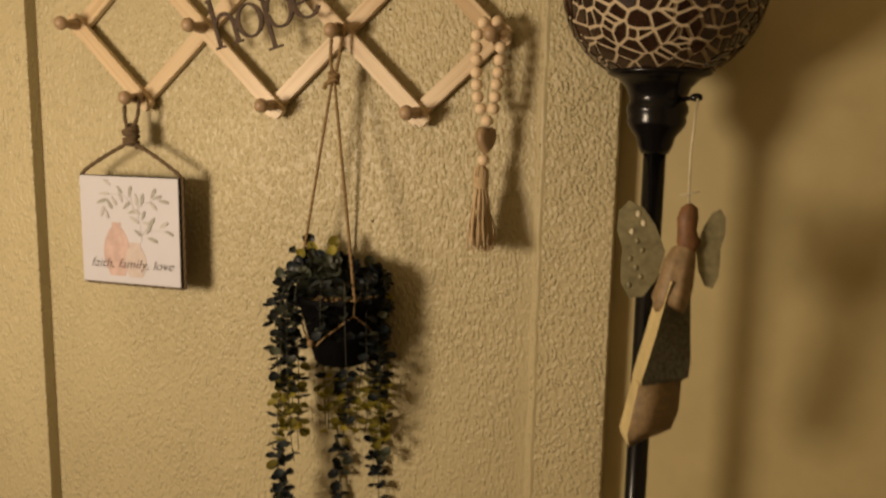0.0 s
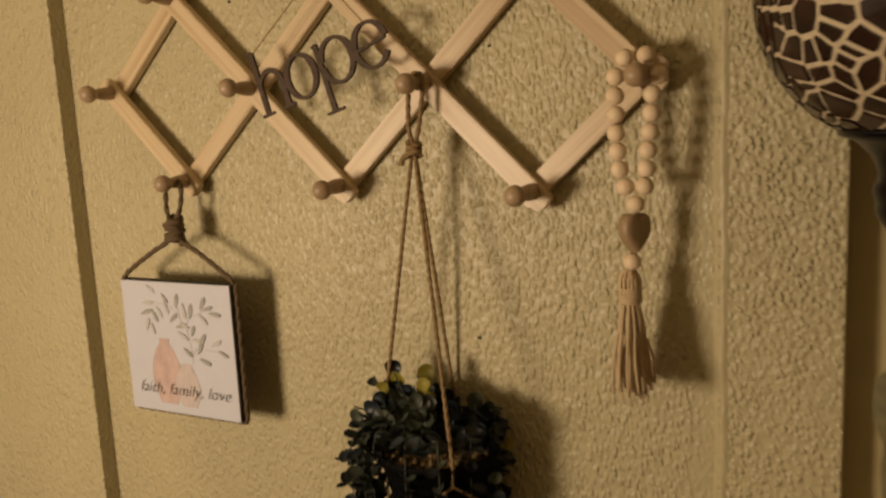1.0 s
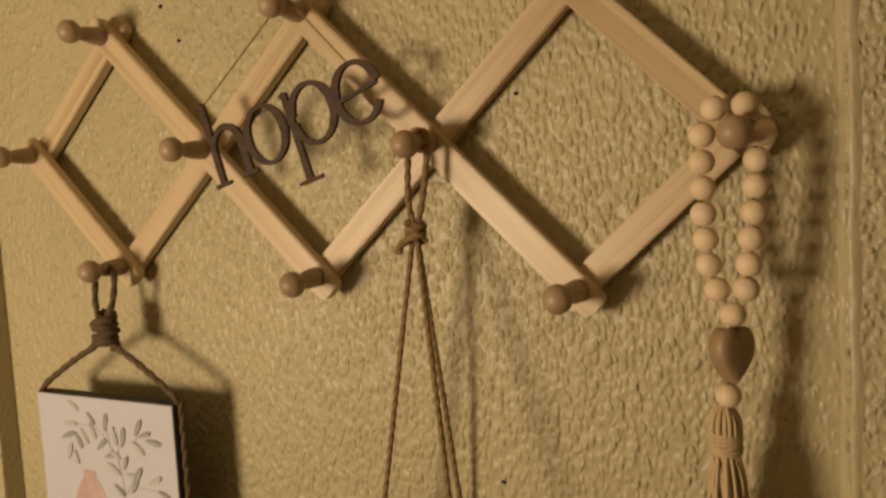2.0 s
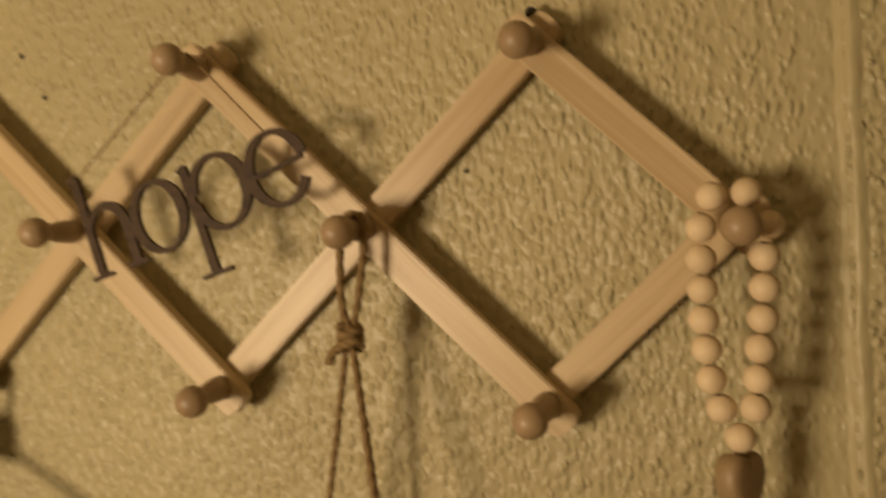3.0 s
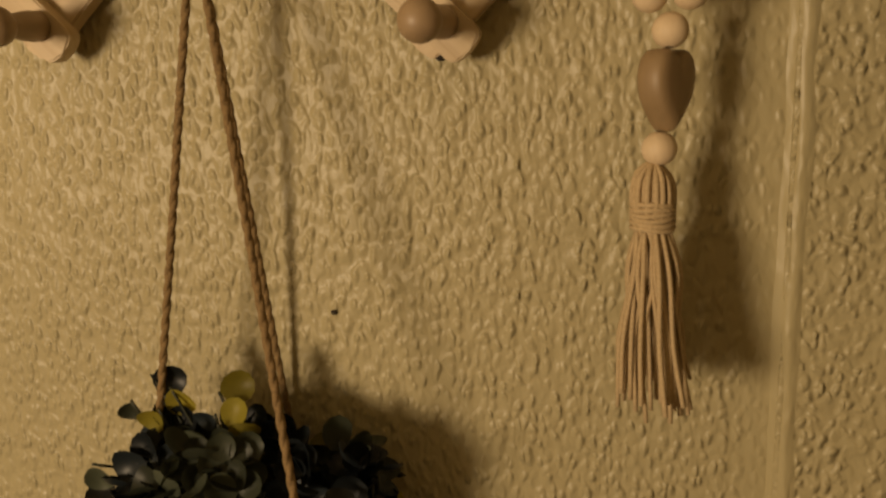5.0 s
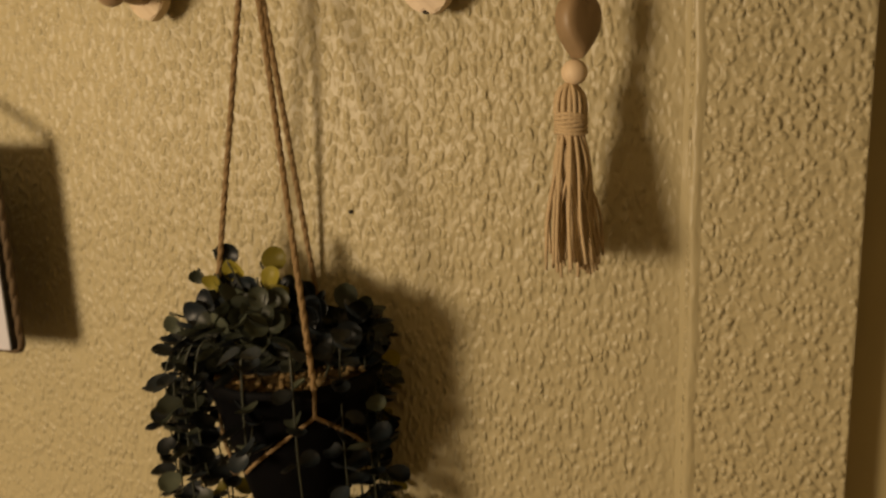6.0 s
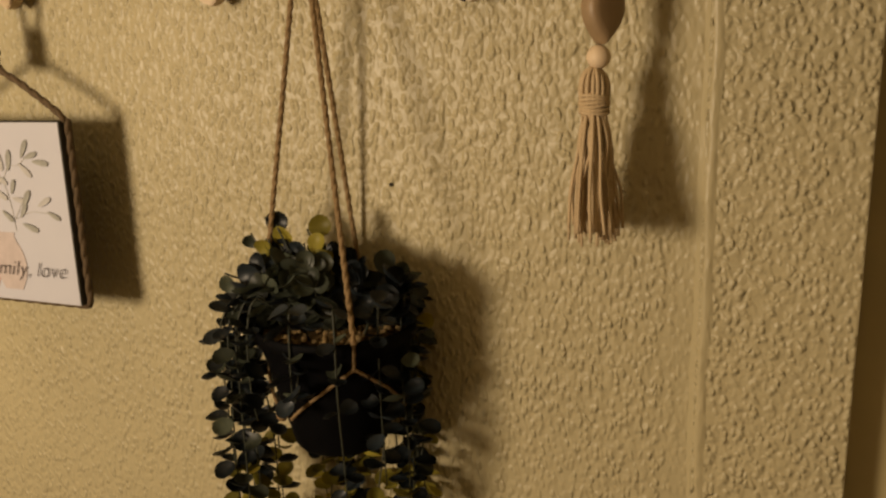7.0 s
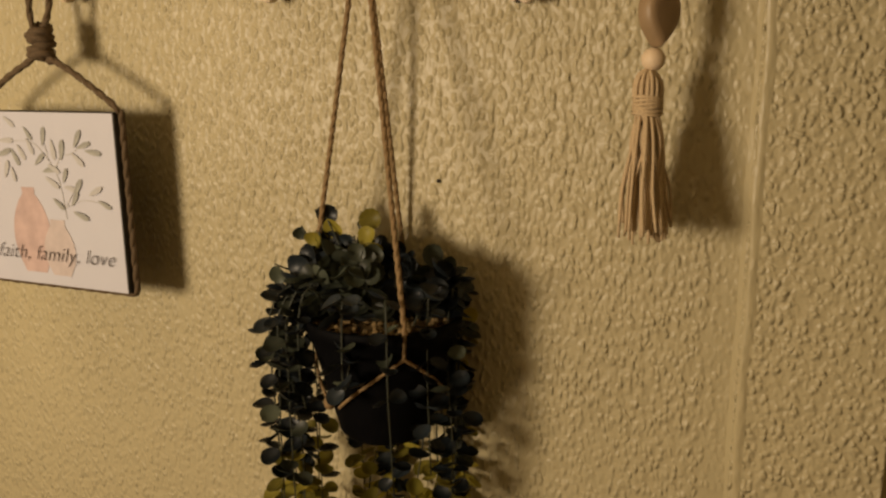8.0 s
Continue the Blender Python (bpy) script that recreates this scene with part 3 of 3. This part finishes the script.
# ---- hanging planter ----
PX, PY, RIM_Z, POT_R, POT_H = -0.0815, -0.0545, 1.2700, 0.0525, 0.084
planter = thing("hanging_planter", (PX, PY, RIM_Z - POT_H), "small black pot slung in jute twine holding an artificial trailing plant", "hanging planter")
pot = lathe([(0, 0), (0.029, 0), (0.0315, 0.003), (0.0445, 0.052), (0.0505, 0.074), (0.0530, 0.0755), (0.0532, 0.0825), (POT_R, POT_H), (0.0512, POT_H), (0.0490, 0.078), (0.030, 0.010), (0, 0.010)], 40)
part("pot", pot, M_POT, planter, "matt black plastic pot")
moss = bmesh.new()
rnd = random.Random(8)
lathe([(0, 0.079), (0.03, 0.0785), (0.0488, 0.0765), (0.0485, 0.07), (0, 0.07)], 24, moss)
for i in range(320):
    a, q = rnd.uniform(0, 6.283), 0.0475 * math.sqrt(rnd.random())
    ball(moss, (q * math.cos(a), q * math.sin(a), 0.078 + rnd.uniform(0, 0.0045)), rnd.uniform(0.0012, 0.0028), (rnd.uniform(0.6, 1.6), rnd.uniform(0.6, 1.6), rnd.uniform(0.5, 1.2)), 5, 4)
part("moss", moss, M_MOSS, planter, "dried brown moss filling")
knot_p = Vector((-0.0145, 0.0120, 1.5235 - (RIM_Z - POT_H)))
sling = {"left": 174, "front": -50, "back": 97}
for key, ang in sling.items():
    bm = bmesh.new()
    a = radians(ang)
    reach = POT_R * (1.16 if key == "left" else 1.035)      # leaves push the left cord out
    rim_pt = Vector((reach * math.cos(a), reach * math.sin(a), POT_H))
    top = knot_p + Vector((0.003 * math.cos(a), 0.003 * math.sin(a), -0.006))
    path = [top + (rim_pt - top) * (k / 10) + Vector((0, 0, -0.0006 * math.sin(math.pi * k / 10))) for k in range(11)]
    rope(bm, path, 0.0019, 0.016)
    part("sling_cord", bm, M_TWINE, planter, "tan jute sling cord")
    for s in (-1, 1):
        bm = bmesh.new()
        b = a + s * radians(60)
        low = []
        for k in range(9):
            t = k / 8
            z = POT_H - 0.004 - 0.052 * t
            r = 0.0330 + (POT_R - 0.0320) * (z / POT_H) ** 0.9 + 0.0010
            w = a + (b - a) * max(0, (t - 0.25) / 0.75)
            low.append(Vector((r * math.cos(w), r * math.sin(w), z)))
        rope(bm, [rim_pt] + low, 0.0012, 0.012)
        part("net_cord", bm, M_TWINE, planter)
    bm = bmesh.new()
    ball(bm, low[-1], 0.0042, (1, 1, 1.2), 10, 6)
    part("net_knot", bm, M_TWINE, planter)
loop_bm = bmesh.new()
pz = joint(4, 0).z - (RIM_Z - POT_H)
rope(loop_bm, smooth_path([knot_p, knot_p + Vector((0.004, 0.004, 0.02)), (-0.0070, 0.0195, pz + 0.001), (-0.0130, 0.0200, pz + 0.0072), (-0.0190, 0.0185, pz + 0.001), knot_p + Vector((-0.004, 0.0, 0.02)), knot_p], 6), 0.0022, 0.016)
coil = [knot_p + Vector((0.0050 * math.cos(t), 0.0048 * math.sin(t), -0.006 + 0.0046 * t / 6.283)) for t in [2 * math.pi * 2.6 * k / 40 for k in range(41)]]
rope(loop_bm, coil, 0.0027, 0.016)
ball(loop_bm, knot_p, 0.0052, (1, 1, 1.3), 10, 6)
rope(loop_bm, [knot_p + Vector((-0.002, -0.003, -0.004)), knot_p + Vector((-0.0085, -0.005, -0.007)), knot_p + Vector((-0.0105, -0.005, -0.013))], 0.0026, 0.014)
part("knot_loop", loop_bm, M_TWINE, planter, "knotted twine loop over the peg")


def leaf_bm(bm=None, m=Matrix()):
    """A round, cupped leaf with a short stalk and a sunken midrib, stalk at the origin, lying along x."""
    bm = bm or bmesh.new()
    rows = []
    for q, lift in ((0.55, -0.07), (1.0, 0.02)):
        ring = []
        for k in range(12):
            t = 2 * math.pi * k / 12 + math.pi
            wide = 0.47 * (1 + 0.16 * math.cos(t)) if math.cos(t) > -0.9 else 0.43
            x = 0.57 + 0.50 * q * math.cos(t)
            ring.append(bm.verts.new(m @ Vector((x, q * wide * math.sin(t), lift + 0.11 * q * q * math.sin(t) ** 2 - 0.05 * math.cos(t)))))
        rows.append(ring)
    mid = bm.verts.new(m @ Vector((0.55, 0, -0.10)))
    for k in range(12):
        j = (k + 1) % 12
        bm.faces.new((mid, rows[0][k], rows[0][j]))
        bm.faces.new((rows[0][k], rows[1][k], rows[1][j], rows[0][j]))
    foot = [bm.verts.new(m @ Vector((0.0, w, 0.0))) for w in (-0.025, 0.025)]
    bm.faces.new((foot[0], foot[1], rows[1][0]))
    return bm


leaf_meshes = {k: mesh_of("leaf", leaf_bm(), m) for k, m in (("d", M_LEAF), ("o", M_LEAFO), ("y", M_LEAFY))}
rnd = random.Random(21)
base_z = RIM_Z - POT_H
strands = []
# trailing strands: start angle on the rim, outward reach, end height, colour
for ang, reach, low, tint in ((184, 0.034, 0.90, "d"), (196, 0.044, 0.92, "d"), (172, 0.030, 1.06, "d"), (206, 0.030, 0.97, "d"), (160, 0.040, 1.08, "d"), (214, 0.020, 1.10, "o"), (188, 0.022, 1.12, "d"), (178, 0.046, 1.12, "d"), (202, 0.020, 1.06, "d"),
                              (298, 0.006, 1.12, "s"), (268, 0.003, 1.252, "d"), (226, 0.010, 1.21, "d"), 
                              (12, -0.006, 1.09, "d"), (24, -0.004, 1.10, "d"), (34, 0.000, 1.06, "o"), (0, -0.010, 1.14, "d"), (330, -0.006, 1.17, "d")):
    a = radians(ang)
    d = Vector((math.cos(a), math.sin(a), 0))
    r0, r1 = POT_R * 0.62, POT_R + reach * 0.62
    z1 = low - base_z
    p = [d * r0 + Vector((0, 0, 0.080)), d * (POT_R * 0.95) + Vector((0, 0, 0.106)), d * (POT_R + reach * 0.55) + Vector((0, 0, 0.086)), d * r1 + Vector((0, 0, 0.045))]
    zz, drift = 0.0, rnd.uniform(-0.006, 0.006)
    while zz > z1 + 0.03:
        p.append(d * (r1 * (0.97 + 0.03 * rnd.random())) + Vector((drift + rnd.uniform(-0.004, 0.004), rnd.uniform(-0.003, 0.003), zz)))
        zz -= 0.045
    p.append(d * r1 * 0.95 + Vector((drift, 0, z1)))
    strands.append((p, tint, True))
# strands that hang down behind the pot
for dx, dy, low, tint in ((-0.040, 0.040, 1.07, "y"), (-0.026, 0.046, 1.06, "y"), (-0.012, 0.048, 0.91, "d"), (0.004, 0.046, 1.05, "y"), (0.018, 0.048, 1.07, "y"), (0.028, 0.044, 0.91, "d"), (0.032, 0.034, 1.08, "y"), (-0.018, 0.030, 0.96, "d"), (0.026, 0.040, 1.03, "d")):
    p = [Vector((dx * 0.7, dy * 0.6, 0.08)), Vector((dx, dy, 0.098)), Vector((dx * 1.25, 0.051, 0.07))]
    zz = 0.03
    while zz > low - base_z:
        p.append(Vector((dx * 1.1 + rnd.uniform(-0.005, 0.005), 0.046 + rnd.uniform(-0.012, 0.004), zz)))
        zz -= 0.045
    strands.append((p, tint, True))
# upright sprigs over the rim
for dx, dy, hgt, tint in ((-0.012, 0.006, 0.118, "y"), (-0.034, 0.010, 0.116, "o"), (-0.044, 0.006, 0.122, "d"), (-0.028, -0.014, 0.118, "o"), (-0.008, -0.014, 0.120, "o"), (0.008, 0.012, 0.116, "d"),
                          (0.020, -0.004, 0.110, "d"), (0.040, 0.008, 0.108, "d"), (0.030, 0.016, 0.112, "o"), (-0.046, -0.010, 0.116, "d"), (-0.014, 0.016, 0.120, "d"), (-0.050, 0.010, 0.112, "d"),
                          (-0.020, -0.022, 0.112, "o"), (-0.002, -0.020, 0.110, "o"), (-0.036, -0.020, 0.108, "o")):
    strands.append(([Vector((dx * 0.6, dy * 0.6, 0.078)), Vector((dx * 0.8, dy * 0.8, 0.078 + (hgt - 0.078) * 0.5)), Vector((dx * 1.05, dy * 1.05, hgt))], tint, False))

made = 0
# the round leaves of the crown, turned to the room: place beside the pot's axis, height over the rim, width, lean, tone
for dx, up, wide, lean, tone in ((-0.035, 0.066, 0.0155, 20, "d"), (-0.007, 0.064, 0.0158, -15, "y"), (-0.029, 0.058, 0.0150, 65, "y"), (-0.049, 0.053, 0.0110, 110, "o"), (-0.017, 0.051, 0.0120, 150, "d"),
                                 (-0.039, 0.050, 0.0140, 130, "y"), (-0.006, 0.053, 0.0140, -80, "y"), (-0.009, 0.044, 0.0150, 75, "o"), (-0.038, 0.033, 0.0150, 170, "o"), (-0.023, 0.042, 0.0140, 30, "o"),
                                 (-0.008, 0.035, 0.0130, 160, "d"), (-0.025, 0.024, 0.0180, -60, "o"), (0.040, 0.024, 0.0180, -60, "d"), (-0.058, 0.026, 0.0140, 80, "o")):
    dx, up = 1.2 * dx - 0.006, up - 0.004
    m = Matrix.Translation((dx, 0.010 - 0.5 * (0.062 - up), POT_H + up)) @ Matrix.Rotation(radians(lean), 4, "Y") @ pose(0, 0, 0, 78 + rnd.uniform(-14, 14), 0, 12) @ pose(-0.5 * wide, 0, 0) @ Matrix.Scale(wide, 4)
    shared("leaf", leaf_meshes[tone], planter, m)
    made += 1
    foot = m @ Vector((0, 0, 0))
    twig = bmesh.new()
    tube(twig, smooth_path([(dx * 0.5, 0.0, 0.078), (dx * 0.8, 0.006, 0.078 + (foot.z - 0.078) * 0.6), foot], 5), 0.0007, 5)
    part("stem", twig, M_STEM, planter)

rest = {"d": bmesh.new(), "o": bmesh.new(), "y": bmesh.new()}
for p, tint, trailing in strands:
    pts = resample(smooth_path(p, 8), 0.0054)
    for q in pts:
        q.y = min(q.y, -PY - 0.006)
    stem_bm = bmesh.new()
    tube(stem_bm, pts, 0.0007, 5, 0.0005)
    stem_ob = part("stem", stem_bm, M_STEM, planter)
    turn = rnd.uniform(0, 6.28)
    for i in range(1, len(pts)):
        if (i % 2 and trailing) or (trailing and rnd.random() < (0.34 if tint in "sy" else 0.22)):
            continue
        q = pts[i]
        z = q.z + base_z
        turn += radians(90) + rnd.uniform(-0.5, 0.5)
        for s in (0, math.pi):
            w = turn + s + rnd.uniform(-0.3, 0.3)
            lift = rnd.uniform(-0.45, 0.55) if trailing else rnd.uniform(0.1, 1.25)
            size = rnd.uniform(0.0110, 0.0160) if trailing else rnd.uniform(0.0130, 0.0180)
            if tint == "s":
                size *= 0.8
            tone = "d" if tint == "s" else tint
            if trailing and tint != "y" and rnd.random() < 0.15:
                tone = "o"
            if trailing and 1.075 < z + rnd.uniform(-0.02, 0.02) < 1.160:
                tone = "y" if rnd.random() < 0.85 else "d"
            elif trailing and tint == "y" and z < 1.05:
                tone = "d"
            tip = q + Vector((math.cos(w), math.sin(w), 0)) * size
            if tip.y > -PY - 0.003:
                w = -abs(w)
                tip = q + Vector((math.cos(w), -abs(math.sin(w)), 0)) * size
                w = math.atan2(tip.y - q.y, tip.x - q.x)
            m = Matrix.Translation(q) @ Euler((rnd.uniform(-0.7, 0.7), -lift, w)).to_matrix().to_4x4() @ Matrix.Scale(size, 4)
            if not trailing and rnd.random() < 0.65:
                m = Matrix.Translation(q) @ Matrix.Rotation(rnd.uniform(-0.3, 0.9), 4, "Z") @ Matrix.Rotation(-rnd.uniform(-0.5, 3.6), 4, "Y") @ Matrix.Rotation(radians(90 + rnd.uniform(-30, 30)), 4, "X") @ Matrix.Scale(size, 4)
            if made < 300 and z > 1.10:
                shared("leaf", leaf_meshes[tone], planter, m)
                made += 1
            else:
                leaf_bm(rest[tone], m)
for key, m, text in (("d", M_LEAF, "dark blue-green round leaves"), ("o", M_LEAFO, "dull green round leaves"), ("y", M_LEAFY, "yellow-green round leaves")):
    tagged(part("leaf_mass", rest[key], m, planter, text), kind="stuff")

# ---- floor lamp with mosaic globe ----
LX, LY, LK = 0.2745, -0.090, 1.100
lamp = thing("floor_lamp", (LX, LY, 0), "black floor lamp with an unlit mosaic glass globe", "floor lamp")
part("base", lathe([(0, 0), (0.088, 0), (0.090, 0.006), (0.084, 0.014), (0.04, 0.024), (0.02, 0.04), (0.0, 0.04)], 40), M_BLACK, lamp)
part("pole", lathe([(0, 0.03), (0.0112, 0.03), (0.0112, 1.456), (0, 1.456)], 20), M_BLACK, lamp, "glossy black pole")
part("cup", lathe([(r * LK, 1.47 + (z - 1.47) * LK) for r, z in [(0, 1.448), (0.0120, 1.449), (0.0150, 1.455), (0.0175, 1.464), (0.0245, 1.473), (0.0265, 1.478), (0.0255, 1.482), (0.0275, 1.487), (0.0275, 1.491), (0.0250, 1.495), (0.0255, 1.500), (0.0285, 1.508), (0.0365, 1.516), (0.0455, 1.5195), (0.0460, 1.523), (0.042, 1.524), (0, 1.524)]], 36), M_BLACK, lamp, "black turned socket cup")
GC, GR = 1.6115, 0.0980
shell = lathe([(0.043, GC - 0.0870)] + [((GR - 0.0012) * math.sin(t), GC - (GR - 0.0012) * math.cos(t)) for t in [0.5 + (math.pi - 1.0) * k / 24 for k in range(25)]], 48)
globe = part("globe", shell, M_GROUT, lamp, "cream grout globe shade")
sw = bmesh.new()
tube(sw, [Vector((0.020, -0.008, 1.500)), Vector((0.034, -0.042, 1.501))], 0.0022, 8)
ball(sw, (0.0360, -0.046, 1.501), 0.0050, (1.2, 0.8, 0.8), 12, 8)
part("switch", sw, M_BLACK, lamp, "small black turn switch")
# mosaic pieces: cells round scattered points of the globe
rnd = random.Random(5)
seeds = []
N_TILE = 560
far_tiles = bmesh.new()
for i in range(N_TILE):
    z = -0.86 + 1.72 * (i + 0.5) / N_TILE
    a = i * 2.399963 + rnd.uniform(-0.26, 0.26)
    z = max(-0.87, min(0.87, z + rnd.uniform(-0.05, 0.05)))
    r = math.sqrt(1 - z * z)
    seeds.append(Vector((r * math.cos(a), r * math.sin(a), z)))
for i, sd in enumerate(seeds):
    ux = sd.orthogonal().normalized()
    uy = sd.cross(ux)
    poly = [Vector((0.3 * math.cos(t), 0.3 * math.sin(t))) for t in [2 * math.pi * k / 12 for k in range(12)]]
    for j, o_ in enumerate(seeds):
        if i == j or (o_ - sd).length > 0.5:
            continue
        dv = o_ - sd
        nv = Vector((dv.dot(ux), dv.dot(uy)))
        dist = nv.length / 2 - 0.0188
        nv.normalize()
        cut = []
        for k in range(len(poly)):
            p0, p1 = poly[k], poly[(k + 1) % len(poly)]
            d0, d1 = p0.dot(nv) - dist, p1.dot(nv) - dist
            if d0 <= 0:
                cut.append(p0)
            if (d0 < 0) != (d1 < 0):
                cut.append(p0.lerp(p1, d0 / (d0 - d1)))
        poly = cut
        if len(poly) < 3:
            break
    if len(poly) < 3:
        continue
    tile = bmesh.new() if sd.z < 0.05 else far_tiles
    outer = [tile.verts.new((sd + ux * p.x + uy * p.y).normalized() * (GR + 0.0006)) for p in poly]
    inner = [tile.verts.new((sd + ux * p.x * 1.05 + uy * p.y * 1.05).normalized() * (GR - 0.0016)) for p in poly]
    tile.faces.new(outer)
    for k in range(len(poly)):
        n2 = (k + 1) % len(poly)
        tile.faces.new((outer[k], inner[k], inner[n2], outer[n2]))
    if sd.z < 0.05:
        part("mosaic_tile", tile, M_GLASS, globe, smooth=False, at=Matrix.Translation((0, 0, GC)))
tagged(part("mosaic_top", far_tiles, M_GLASS, globe, "dark glass mosaic pieces over the top", smooth=False, at=Matrix.Translation((0, 0, GC))), kind="stuff")

# ---- angel ornament, one plain mesh ----
ang = bmesh.new()


def slab(bm, outline, y0, y1, mat, m=Matrix()):
    a = [bm.verts.new(m @ Vector((u, y0, v))) for u, v in outline]
    b = [bm.verts.new(m @ Vector((u, y1, v))) for u, v in outline]
    fs = [bm.faces.new(a), bm.faces.new(b[::-1])]
    for i in range(len(a)):
        j = (i + 1) % len(a)
        fs.append(bm.faces.new((a[i], b[i], b[j], a[j])))
    for f in fs:
        f.material_index = mat


LOBES = [(-0.016, -0.046), (-0.026, -0.022), (-0.038, -0.006), (-0.051, 0.000), (-0.060, -0.010), (-0.061, -0.028), (-0.055, -0.046), (-0.056, -0.060), (-0.055, -0.078), (-0.047, -0.092), (-0.034, -0.090), (-0.022, -0.072)]
slab(ang, LOBES, 0.004, 0.006, 1)
slab(ang, [(-0.55 * u + 0.002, v * 0.8 - 0.004) for u, v in LOBES], 0.004, 0.006, 1)


def loft(bm, rows, mat, n=12):
    rings = []
    for x, z, rx, ry in rows:
        rings.append([bm.verts.new((x + rx * math.cos(2 * math.pi * k / n), ry * math.sin(2 * math.pi * k / n), z)) for k in range(n)])
    fs = [bm.faces.new(rings[0]), bm.faces.new(rings[-1][::-1])]
    for a, b in zip(rings, rings[1:]):
        for k in range(n):
            fs.append(bm.faces.new((a[k], a[(k + 1) % n], b[(k + 1) % n], b[k])))
    for f in fs:
        f.material_index = mat


loft(ang, [(0.003, 0.000, 0.002, 0.002), (0.003, -0.004, 0.0075, 0.0075), (0.002, -0.014, 0.0095, 0.0095), (0.002, -0.024, 0.0085, 0.0085), (0.004, -0.036, 0.0105, 0.008), (0.004, -0.046, 0.006, 0.006)], 4)
def wedge(bm, rows, left_mat, right_mat):
    """A carved wooden block with its corner to the front: rows of height, left, corner and right."""
    rings = [[bm.verts.new((xl, 0.001, z)), bm.verts.new((xc, -0.018, z)), bm.verts.new((xr, 0.012, z)), bm.verts.new((xl + 0.010, 0.016, z))] for z, xl, xc, xr in rows]
    for a, b in zip(rings, rings[1:]):
        for k in range(4):
            bm.faces.new((a[k], a[(k + 1) % 4], b[(k + 1) % 4], b[k])).material_index = right_mat if k == 1 else left_mat
    bm.faces.new(rings[0]).material_index = left_mat
    bm.faces.new(rings[-1][::-1]).material_index = left_mat


wedge(ang, [(-0.070, -0.018, -0.008, 0.008), (-0.085, -0.022, -0.012, 0.009), (-0.120, -0.029, -0.019, 0.011), (-0.150, -0.036, -0.026, 0.013), (-0.166, -0.0395, -0.030, 0.0120), (-0.170, -0.039, -0.030, 0.006)], 2, 3)
# lower skirt: shade of the right face is painted in, with the cape's tan
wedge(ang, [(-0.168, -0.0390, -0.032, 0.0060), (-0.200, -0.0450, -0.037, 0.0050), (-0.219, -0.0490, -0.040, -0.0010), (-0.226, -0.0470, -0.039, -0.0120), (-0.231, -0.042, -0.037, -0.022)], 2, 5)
rings = []
for x, z, rx, ry in [(0.003, -0.037, 0.006, 0.006), (0.000, -0.042, 0.011, 0.008), (-0.003, -0.054, 0.0140, 0.012), (-0.006, -0.076, 0.0155, 0.017), (-0.0090, -0.092, 0.0165, 0.018), (-0.009, -0.097, 0.014, 0.016)]:
    ring = []
    for k in range(28):
        t = 2 * math.pi * k / 28
        fold = 1 + (0.07 * math.sin(5 * t + 0.6) + 0.05 * math.sin(9 * t)) * min(1, (-z - 0.036) / 0.03)
        ring.append(ang.verts.new((x + rx * fold * math.cos(t), ry * fold * math.sin(t), z + 0.004 * math.sin(3 * t) * (z < -0.09))))
    rings.append(ring)
for a, b in zip(rings, rings[1:]):
    for k in range(28):
        ang.faces.new((a[k], a[(k + 1) % 28], b[(k + 1) % 28], b[k])).material_index = 5
ang.faces.new(rings[-1][::-1]).material_index = 5
halo = [Vector((0.002 + 0.008 * math.cos(t), 0.004 * math.sin(t), 0.009 + 0.002 * math.cos(t))) for t in [2 * math.pi * k / 16 for k in range(17)]]
n0 = len(ang.faces)
tube(ang, halo, 0.0007, 5)
tube(ang, [Vector((0.002, 0.0, 0.000)), Vector((0.001, 0.0, 0.045)), Vector((0.004, 0.010, 0.094))], 0.0011, 5)
ang.faces.ensure_lookup_table()
for f in ang.faces[n0:]:
    f.material_index = 0
for k in range(9):
    ball(ang, (-0.042 + 0.006 * math.sin(k * 2.1), 0.0035, -0.012 - 0.0085 * k), 0.0024, (1, 0.5, 1.3), 8, 5)
ang.faces.ensure_lookup_table()
for f in ang.faces:
    if f.material_index == 0 and f.index > n0 + 200:
        f.material_index = 1
angel = part("angel_ornament", ang, [M_RIBBON, M_WING, M_GOWN, M_LACE, M_HAIR, M_CAPE_SHADE], smooth=True, at=Matrix.Translation((0.3075, -0.168, 1.405)))
for f in angel.data.polygons:
    f.use_smooth = f.material_index in (0, 4, 5)
tagged(angel, "ivory angel ornament with tin wings hanging from the lamp switch", "ornament")

# ---- small marks on the wall ----
for x, z, r in ((-0.063, 1.352, 0.0016), (-0.334, 1.700, 0.0018), (-0.318, 1.672, 0.0016), (-0.042, 1.606, 0.0013)):
    bm = bmesh.new()
    ball(bm, (0, 0, 0), r, (1.1, 0.5, 0.9), 8, 6)
    hole = part("nail_hole", bm, M_NAIL, at=Matrix.Translation((x, -0.0006, z)))
    tagged(hole, "tiny dark nail hole in the plaster", "nail hole", "nail holes in the wall")
